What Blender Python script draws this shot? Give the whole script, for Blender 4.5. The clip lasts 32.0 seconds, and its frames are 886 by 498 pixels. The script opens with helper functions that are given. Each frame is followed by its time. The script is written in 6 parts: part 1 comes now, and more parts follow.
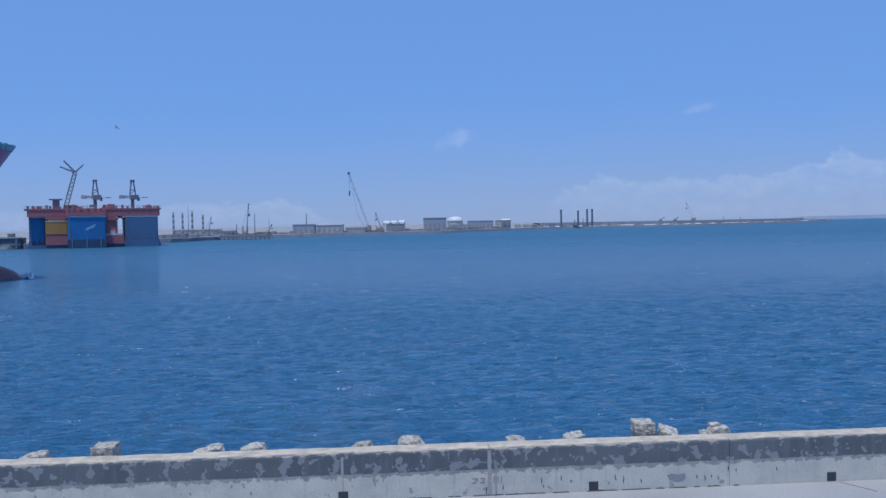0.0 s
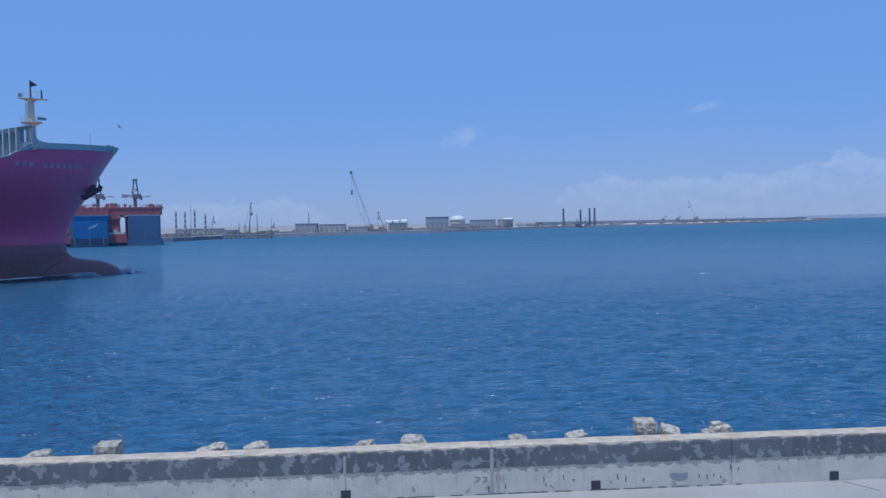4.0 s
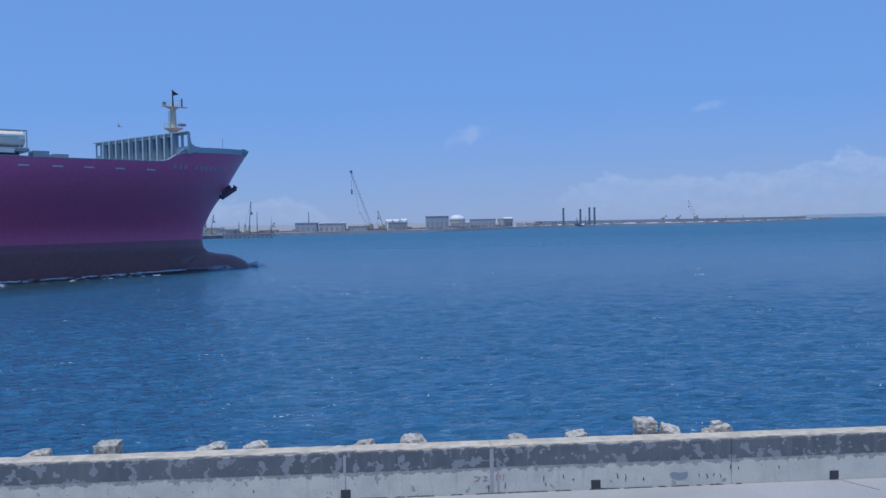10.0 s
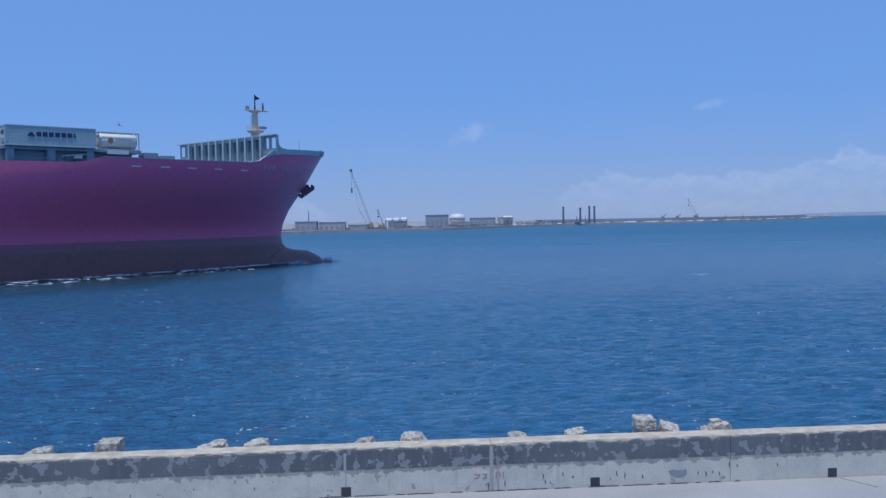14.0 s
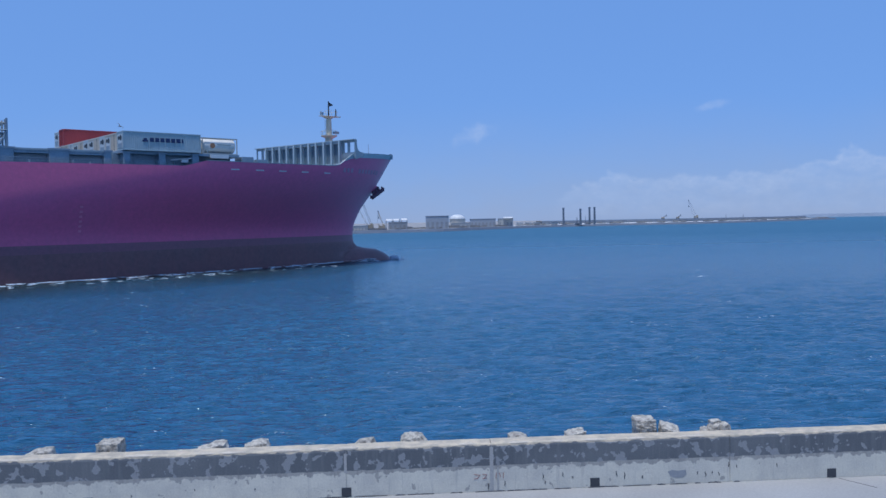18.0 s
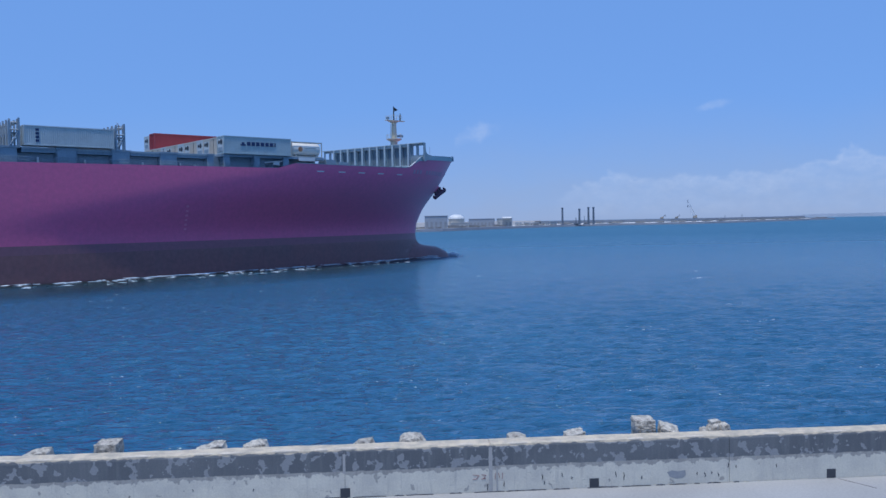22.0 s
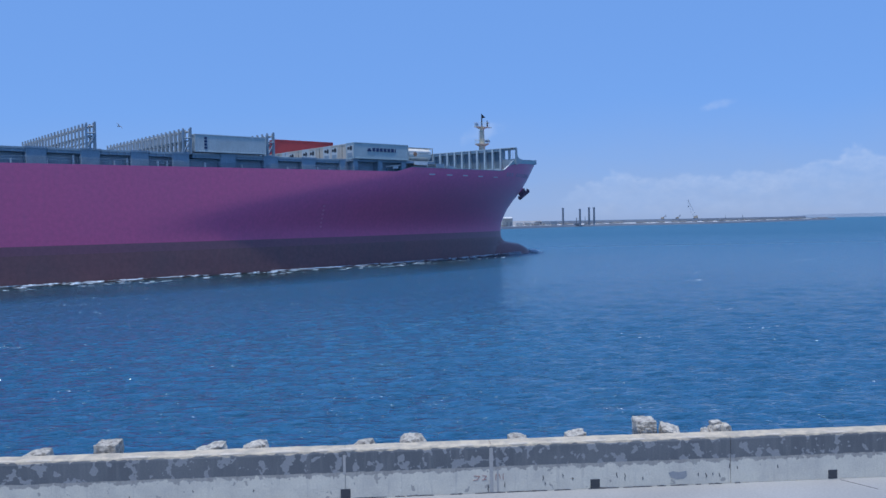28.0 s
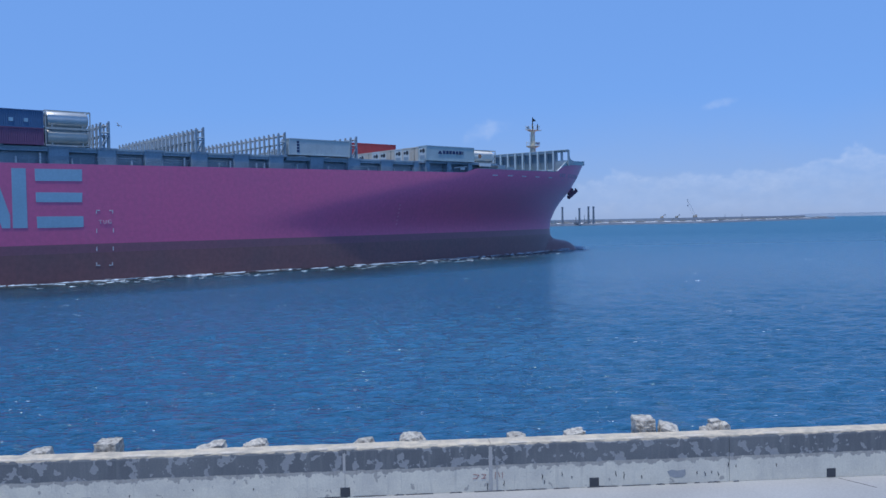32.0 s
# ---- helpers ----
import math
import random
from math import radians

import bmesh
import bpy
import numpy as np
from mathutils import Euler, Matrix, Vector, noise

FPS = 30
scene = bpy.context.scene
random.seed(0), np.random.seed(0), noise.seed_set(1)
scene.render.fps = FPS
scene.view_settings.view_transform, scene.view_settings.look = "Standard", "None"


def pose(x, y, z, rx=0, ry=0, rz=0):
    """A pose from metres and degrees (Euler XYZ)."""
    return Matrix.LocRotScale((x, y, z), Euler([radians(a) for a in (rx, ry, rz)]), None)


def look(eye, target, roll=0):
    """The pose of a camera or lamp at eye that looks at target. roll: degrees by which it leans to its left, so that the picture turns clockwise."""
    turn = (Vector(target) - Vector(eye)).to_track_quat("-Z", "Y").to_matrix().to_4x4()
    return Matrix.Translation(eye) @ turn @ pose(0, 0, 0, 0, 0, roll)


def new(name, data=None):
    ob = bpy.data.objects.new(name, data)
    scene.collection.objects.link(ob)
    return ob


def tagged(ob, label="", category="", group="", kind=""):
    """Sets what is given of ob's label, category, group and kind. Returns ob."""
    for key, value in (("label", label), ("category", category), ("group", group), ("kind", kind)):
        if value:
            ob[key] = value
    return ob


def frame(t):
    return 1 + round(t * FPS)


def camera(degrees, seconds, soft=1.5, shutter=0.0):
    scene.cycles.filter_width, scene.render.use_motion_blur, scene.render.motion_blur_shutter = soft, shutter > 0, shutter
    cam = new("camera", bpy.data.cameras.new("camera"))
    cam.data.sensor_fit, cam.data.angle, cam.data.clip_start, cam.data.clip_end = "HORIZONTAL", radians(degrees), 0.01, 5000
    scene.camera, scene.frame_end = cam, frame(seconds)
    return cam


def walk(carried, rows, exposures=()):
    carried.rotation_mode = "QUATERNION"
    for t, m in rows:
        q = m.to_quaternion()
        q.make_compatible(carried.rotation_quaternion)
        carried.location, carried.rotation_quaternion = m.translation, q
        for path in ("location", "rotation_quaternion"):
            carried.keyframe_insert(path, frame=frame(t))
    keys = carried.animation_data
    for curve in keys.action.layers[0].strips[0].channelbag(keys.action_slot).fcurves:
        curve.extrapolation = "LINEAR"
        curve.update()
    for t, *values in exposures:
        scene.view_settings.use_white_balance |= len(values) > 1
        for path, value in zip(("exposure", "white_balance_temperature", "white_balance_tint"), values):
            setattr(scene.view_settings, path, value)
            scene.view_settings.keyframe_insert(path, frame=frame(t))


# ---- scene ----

# ---- camera: hand-held at an upper window over the quay ----
cam = camera(55.13, 32.0)
EYE_Z = 7.858


def view(yaw, tilt, lean, y):
    """Turned to the right, tipped down and leaning, in degrees; y: metres towards the sea."""
    a, b = radians(yaw), radians(tilt)
    way = Vector((math.sin(a) * math.cos(b), math.cos(a) * math.cos(b), -math.sin(b)))
    eye = Vector((0, y, EYE_Z))
    return look(eye, eye + way * 10, -lean)


walk(cam, [
    (0, view(0.170, 1.744, 1.003, 0.056)), (0.5, view(-0.034, 1.818, 1.008, 0.054)), (1, view(-0.101, 1.814, 1.015, 0.053)),
    (1.5, view(-0.059, 1.817, 1.021, 0.050)), (2, view(-0.049, 1.875, 1.023, 0.051)), (2.5, view(0.016, 1.815, 1.019, 0.050)),
    (3, view(0.046, 1.815, 1.020, 0.050)), (3.5, view(0.025, 1.814, 1.014, 0.046)), (5.5, view(0.002, 1.755, 1.012, 0.047)),
    (6, view(0.018, 1.818, 1.006, 0.051)), (6.5, view(-0.121, 1.821, 1.008, 0.048)), (7, view(-0.045, 1.811, 1.008, 0.046)),
    (7.5, view(-0.092, 1.828, 1.010, 0.049)), (8, view(0.016, 1.815, 1.012, 0.047)), (8.5, view(0.026, 1.818, 1.010, 0.047)),
    (9, view(-0.035, 1.812, 1.012, 0.053)), (9.5, view(-0.005, 1.806, 1.014, 0.053)), (10, view(0.016, 1.850, 1.015, 0.052)),
    (10.5, view(0.078, 1.848, 1.013, 0.054)), (11, view(0.018, 1.929, 1.017, 0.051)), (11.5, view(0.013, 1.929, 1.016, 0.048)),
    (12, view(0.018, 1.929, 1.013, 0.048)), (12.5, view(0.018, 1.935, 1.013, 0.048)), (13, view(0.017, 1.987, 1.016, 0.027)),
    (13.5, view(0.023, 1.929, 1.018, 0.005)), (14, view(0.020, 1.939, 1.025, -0.019)), (14.5, view(0.046, 1.925, 1.024, -0.041)),
    (16.5, view(0.026, 1.898, 1.026, -0.063)), (17, view(0.046, 1.861, 1.030, -0.065)), (17.5, view(0.025, 1.878, 1.028, -0.065)),
    (18, view(0.010, 1.870, 1.027, -0.066)), (18.5, view(0.091, 1.858, 1.031, -0.067)), (19, view(-0.004, 1.867, 1.032, -0.067)),
    (19.5, view(0.024, 1.871, 1.034, -0.069)), (20, view(0.080, 1.823, 1.039, -0.070)), (20.5, view(0.073, 1.879, 1.037, -0.071)),
    (21, view(0.080, 1.854, 1.036, -0.070)), (21.5, view(0.093, 1.811, 1.034, -0.051)), (22, view(0.079, 1.873, 1.025, -0.027)),
    (22.5, view(0.067, 1.852, 1.024, -0.004)), (23, view(0.065, 1.888, 1.022, 0.018)), (23.5, view(0.114, 1.880, 1.020, 0.037)),
    (24, view(0.056, 1.869, 1.023, 0.040)), (24.5, view(0.062, 1.908, 1.026, 0.039)), (25, view(0.076, 1.890, 1.021, 0.035)),
    (25.5, view(0.095, 1.910, 1.022, 0.036)), (27.5, view(0.053, 1.879, 1.025, 0.026)), (28, view(0.042, 1.855, 1.022, 0.011)),
    (28.5, view(0.020, 1.862, 1.025, -0.003)), (29, view(0.033, 1.830, 1.029, -0.013)), (29.5, view(0.045, 1.806, 1.034, -0.025)),
    (30, view(0.051, 1.801, 1.031, -0.026)), (30.5, view(0.040, 1.842, 1.032, -0.027)), (31, view(0.143, 1.860, 1.030, -0.025)),
    (31.5, view(-0.005, 1.796, 1.030, -0.025)), (32, view(0.078, 1.915, 1.025, -0.026)),
], exposures=[(0, 0.0, 5900, 10), (13, 0.0, 5900, 10), (23, 0.10, 5900, 10), (32, 0.14, 5900, 10)])

# ---- world, sun ----
SUN_AZ, SUN_EL = 206, 76   # compass bearing of the sun, +y is north
world = bpy.data.worlds.new("world")
scene.world = world
world.use_nodes = True
wn = world.node_tree.nodes
sky = wn.new("ShaderNodeTexSky")
sky.sky_type, sky.sun_disc = "NISHITA", False
sky.sun_elevation, sky.sun_rotation = radians(SUN_EL), radians(SUN_AZ)
sky.air_density, sky.dust_density, sky.ozone_density = 1.0, 0.0, 5.0
sky.altitude = 1500
wn["Background"].inputs[1].default_value = 0.11
# humid coastal air evens the sky out
haze = wn.new("ShaderNodeMix")
haze.data_type = "RGBA"
haze.inputs[0].default_value, haze.inputs[7].default_value = 0.82, (1.50, 3.0, 6.45, 1)
world.node_tree.links.new(sky.outputs[0], haze.inputs[6])
world.node_tree.links.new(haze.outputs[2], wn["Background"].inputs[0])
sun = new("sun", bpy.data.lights.new("sun", "SUN"))
sun.data.energy, sun.data.angle, sun.data.color = 2.55, radians(2.2), (1, 0.95, 0.88)
el, az = radians(SUN_EL), radians(SUN_AZ)
sun.matrix_world = look((math.sin(az) * math.cos(el) * 50, math.cos(az) * math.cos(el) * 50, math.sin(el) * 50), (0, 0, 0))


# ---- materials ----
def nodes_of(name):
    m = bpy.data.materials.new(name)
    m.use_nodes = True
    return m, m.node_tree.nodes, m.node_tree.links, m.node_tree.nodes["Principled BSDF"]


def ramp(n, stops):
    r = n.new("ShaderNodeValToRGB")
    e = r.color_ramp.elements
    for i, (p, c) in enumerate(stops):
        x = e[i] if i < 2 else e.new(p)
        x.position, x.color = p, (*c, 1) if len(c) == 3 else c
    return r


def noise_of(n, l, vec, scale, detail=4, rough=0.55):
    t = n.new("ShaderNodeTexNoise")
    t.inputs["Scale"].default_value, t.inputs["Detail"].default_value, t.inputs["Roughness"].default_value = scale, detail, rough
    l.new(vec, t.inputs["Vector"])
    return t


def mixed(n, l, fac, a, b, kind="MIX"):
    m = n.new("ShaderNodeMix")
    m.data_type, m.blend_type = "RGBA", kind
    for sock, v in ((m.inputs[0], fac), (m.inputs[6], a), (m.inputs[7], b)):
        if isinstance(v, (int, float)):
            sock.default_value = v
        elif isinstance(v, tuple):
            sock.default_value = (*v, 1)
        else:
            l.new(v, sock)
    return m.outputs[2]


def paint(name, color, rough=0.5, metal=0.0, wear=0.25, scale=0.6, fine=9.0, dirt=None, streak=0.0, bump=0.15, per_object=0.0):
    """Worn paint, metal, stone: colour with broad stains, fine grain, vertical streaks and relief."""
    m, n, l, p = nodes_of(name)
    tc = n.new("ShaderNodeTexCoord").outputs["Object"]
    big, small = noise_of(n, l, tc, scale, 5), noise_of(n, l, tc, fine, 6, 0.65)
    dirt = dirt or tuple(c * 0.55 for c in color)
    col = mixed(n, l, ramp(n, [(0.42, (0, 0, 0)), (0.72, (wear, wear, wear))]).outputs[0], color, dirt)
    r1 = col.node.inputs[0].links[0].from_node
    l.new(big.outputs[0], r1.inputs[0])
    g = ramp(n, [(0.3, (1 - wear * 0.5,) * 3), (0.75, (1 + wear * 0.2,) * 3)])
    l.new(small.outputs[0], g.inputs[0])
    col = mixed(n, l, 1.0, col, g.outputs[0], "MULTIPLY")
    if streak:
        mp = n.new("ShaderNodeMapping")
        mp.inputs["Scale"].default_value = (1.6, 1.6, 0.06)
        l.new(tc, mp.inputs[0])
        s = noise_of(n, l, mp.outputs[0], 1.0, 6, 0.7)
        sr = ramp(n, [(0.52, (0, 0, 0)), (0.8, (streak,) * 3)])
        l.new(s.outputs[0], sr.inputs[0])
        col = mixed(n, l, sr.outputs[0], col, dirt)
    if per_object:
        oi = n.new("ShaderNodeObjectInfo")
        orr = ramp(n, [(0.0, (1 - per_object,) * 3), (1.0, (1 + per_object * 0.3,) * 3)])
        l.new(oi.outputs["Random"], orr.inputs[0])
        col = mixed(n, l, 1.0, col, orr.outputs[0], "MULTIPLY")
    l.new(col, p.inputs["Base Color"])
    p.inputs["Roughness"].default_value, p.inputs["Metallic"].default_value = rough, metal
    if bump:
        b = n.new("ShaderNodeBump")
        b.inputs["Strength"].default_value, b.inputs["Distance"].default_value = bump, 0.02
        l.new(small.outputs[0], b.inputs["Height"])
        l.new(b.outputs[0], p.inputs["Normal"])
    return m


def water_material():
    m, n, l, p = nodes_of("sea_water")
    tc = n.new("ShaderNodeTexCoord").outputs["Object"]
    mp = n.new("ShaderNodeMapping")
    mp.inputs["Scale"].default_value = (0.42, 1.0, 1.0)
    mp.inputs["Rotation"].default_value = (0, 0, radians(-8))
    l.new(tc, mp.inputs[0])
    a, b, c = noise_of(n, l, mp.outputs[0], 1.9, 2, 0.5), noise_of(n, l, mp.outputs[0], 5.2, 2, 0.5), noise_of(n, l, tc, 0.02, 4)
    add = n.new("ShaderNodeMath")
    add.operation = "MULTIPLY_ADD"
    l.new(b.outputs[0], add.inputs[0])
    add.inputs[1].default_value = 0.46
    l.new(a.outputs[0], add.inputs[2])
    sep = n.new("ShaderNodeSeparateXYZ")
    l.new(tc, sep.inputs[0])

    def over_sea(*values):
        mr = n.new("ShaderNodeMapRange")
        for i, v in enumerate(values, 1):
            mr.inputs[i].default_value = v
        l.new(sep.outputs[1], mr.inputs[0])
        return mr.outputs[0]

    # shorter, steeper ripples inshore, smoother water out in the basin
    bp = n.new("ShaderNodeBump")
    bp.inputs["Strength"].default_value = 1.0
    l.new(over_sea(25.0, 420.0, 0.50, 0.48), bp.inputs["Distance"])
    l.new(add.outputs[0], bp.inputs["Height"])
    l.new(bp.outputs[0], p.inputs["Normal"])
    cr = ramp(n, [(0.35, (0.024, 0.102, 0.196)), (0.65, (0.031, 0.121, 0.221))])
    l.new(c.outputs[0], cr.inputs[0])
    # wave shading put into the colour: paler crests, darker troughs
    crest = ramp(n, [(0.36, (0.84,) * 3), (0.66, (1.14,) * 3)])
    l.new(a.outputs[0], crest.inputs[0])
    # base colour turns lighter and greener out towards the far shore
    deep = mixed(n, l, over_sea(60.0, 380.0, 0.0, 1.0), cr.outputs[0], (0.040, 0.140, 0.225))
    l.new(mixed(n, l, 1.0, deep, crest.outputs[0], "MULTIPLY"), p.inputs["Base Color"])
    p.inputs["IOR"].default_value = 1.33
    l.new(over_sea(35.0, 420.0, 0.07, 0.42), p.inputs["Roughness"])
    return m


def wall_material():
    """Concrete under flaking slate paint above and worn whitewash below, bare and sandy on the cap."""
    m, n, l, p = nodes_of("flaking_wall_paint")
    tc = n.new("ShaderNodeTexCoord").outputs["Object"]
    sep = n.new("ShaderNodeSeparateXYZ")
    l.new(tc, sep.inputs[0])
    patch, edge, fine, broad = noise_of(n, l, tc, 3.9, 3, 0.55), noise_of(n, l, tc, 4.5, 5, 0.6), noise_of(n, l, tc, 26, 5, 0.7), noise_of(n, l, tc, 0.5, 3)
    mp = n.new("ShaderNodeMapping")
    mp.inputs["Scale"].default_value = (5, 5, 0.5)
    l.new(tc, mp.inputs[0])
    drip = noise_of(n, l, mp.outputs[0], 1.6, 5, 0.6)

    def step(value, at, width, flip=False):
        r = ramp(n, [(at, (1, 1, 1) if flip else (0, 0, 0)), (at + width, (0, 0, 0) if flip else (1, 1, 1))])
        l.new(value, r.inputs[0])
        return r.outputs[0]

    def math_of(op, a, b):
        k = n.new("ShaderNodeMath")
        k.operation = op
        for i, v in enumerate((a, b)):
            if isinstance(v, (int, float)):
                k.inputs[i].default_value = v
            else:
                l.new(v, k.inputs[i])
        return k.outputs[0]

    blot = noise_of(n, l, tc, 1.7, 4, 0.6)
    white = mixed(n, l, step(blot.outputs[0], 0.40, 0.3), (0.67, 0.635, 0.535), (0.55, 0.525, 0.46))
    white = mixed(n, l, step(drip.outputs[0], 0.56, 0.2), white, (0.48, 0.46, 0.41))
    white = mixed(n, l, step(patch.outputs[0], 0.655, 0.015), white, (0.38, 0.365, 0.33))
    slate = mixed(n, l, step(broad.outputs[0], 0.45, 0.2), (0.128, 0.138, 0.148), (0.163, 0.174, 0.182))
    slate = mixed(n, l, step(drip.outputs[0], 0.5, 0.25), slate, (0.185, 0.195, 0.20))
    # rounded flakes, larger and thicker in some stretches
    pv = math_of("ADD", math_of("ADD", patch.outputs[0], math_of("MULTIPLY", edge.outputs[0], 0.22)), math_of("MULTIPLY", math_of("SUBTRACT", blot.outputs[0], 0.5), 0.16))
    slate = mixed(n, l, step(pv, 0.668, 0.012), slate, (0.285, 0.295, 0.30))
    line = math_of("ADD", sep.outputs[2], math_of("MULTIPLY", math_of("SUBTRACT", edge.outputs[0], 0.5), 0.42))
    grey = mixed(n, l, step(drip.outputs[0], 0.45, 0.2), (0.39, 0.375, 0.34), (0.30, 0.29, 0.27))
    body = mixed(n, l, step(line, 0.47, 0.012), white, grey)
    line3 = math_of("ADD", sep.outputs[2], math_of("MULTIPLY", math_of("SUBTRACT", edge.outputs[0], 0.5), 0.06))
    body = mixed(n, l, step(line3, 0.54, 0.008), body, slate)
    top = mixed(n, l, step(edge.outputs[0], 0.40, 0.25), (0.63, 0.53, 0.385), (0.42, 0.365, 0.285))
    line2 = math_of("ADD", sep.outputs[2], math_of("MULTIPLY", math_of("SUBTRACT", pv, 0.6), 0.14))
    body = mixed(n, l, step(line2, 0.955, 0.01), body, top)
    g = ramp(n, [(0.3, (0.88,) * 3), (0.7, (1.06,) * 3)])
    l.new(fine.outputs[0], g.inputs[0])
    body = mixed(n, l, 1.0, body, g.outputs[0], "MULTIPLY")
    l.new(body, p.inputs["Base Color"])
    p.inputs["Roughness"].default_value = 0.85
    hgt = math_of("ADD", fine.outputs[0], math_of("MULTIPLY", step(pv, 0.668, 0.012), -0.6))
    b = n.new("ShaderNodeBump")
    b.inputs["Strength"].default_value, b.inputs["Distance"].default_value = 0.5, 0.01
    l.new(hgt, b.inputs["Height"])
    l.new(b.outputs[0], p.inputs["Normal"])
    return m


def silt_reflection_material():
    """Cloudy olive water with the hull's dark reflection in its colour, see-through where it thins."""
    m, n, l, p = nodes_of("silty_water_hull_reflection")
    tc = n.new("ShaderNodeTexCoord").outputs["Object"]
    mp = n.new("ShaderNodeMapping")
    mp.inputs["Scale"].default_value = (0.6, 1.0, 1.0)
    l.new(tc, mp.inputs[0])
    a, c = noise_of(n, l, mp.outputs[0], 1.3, 3, 0.5), noise_of(n, l, tc, 0.09, 4)
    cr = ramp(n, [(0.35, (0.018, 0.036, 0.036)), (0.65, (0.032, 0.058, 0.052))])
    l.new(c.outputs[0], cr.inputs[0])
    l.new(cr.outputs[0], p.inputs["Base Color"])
    p.inputs["Roughness"].default_value, p.inputs["IOR"].default_value = 0.22, 1.34
    bp = n.new("ShaderNodeBump")
    bp.inputs["Strength"].default_value, bp.inputs["Distance"].default_value = 1.0, 0.6
    l.new(a.outputs[0], bp.inputs["Height"])
    l.new(bp.outputs[0], p.inputs["Normal"])
    at = n.new("ShaderNodeAttribute")
    at.attribute_name = "soft"
    l.new(at.outputs["Fac"], p.inputs["Alpha"])
    return m


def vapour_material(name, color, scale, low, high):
    """Thin vapour with its brightness painted as glow: see-through by the sheet's own thickness, broken up by fine
    noise.
    """
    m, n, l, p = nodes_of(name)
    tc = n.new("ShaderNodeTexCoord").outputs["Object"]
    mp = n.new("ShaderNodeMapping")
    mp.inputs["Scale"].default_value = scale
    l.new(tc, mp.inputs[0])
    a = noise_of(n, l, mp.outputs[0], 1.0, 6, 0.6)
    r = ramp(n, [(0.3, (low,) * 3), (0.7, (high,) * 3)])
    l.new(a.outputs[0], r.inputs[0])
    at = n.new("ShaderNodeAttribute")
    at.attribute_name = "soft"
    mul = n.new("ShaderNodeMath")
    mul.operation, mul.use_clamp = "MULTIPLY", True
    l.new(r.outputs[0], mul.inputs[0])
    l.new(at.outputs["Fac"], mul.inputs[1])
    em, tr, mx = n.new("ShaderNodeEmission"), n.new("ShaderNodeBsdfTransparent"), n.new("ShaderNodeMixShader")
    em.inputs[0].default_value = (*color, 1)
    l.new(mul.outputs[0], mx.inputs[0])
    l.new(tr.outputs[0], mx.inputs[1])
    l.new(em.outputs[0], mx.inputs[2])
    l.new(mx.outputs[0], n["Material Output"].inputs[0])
    return m


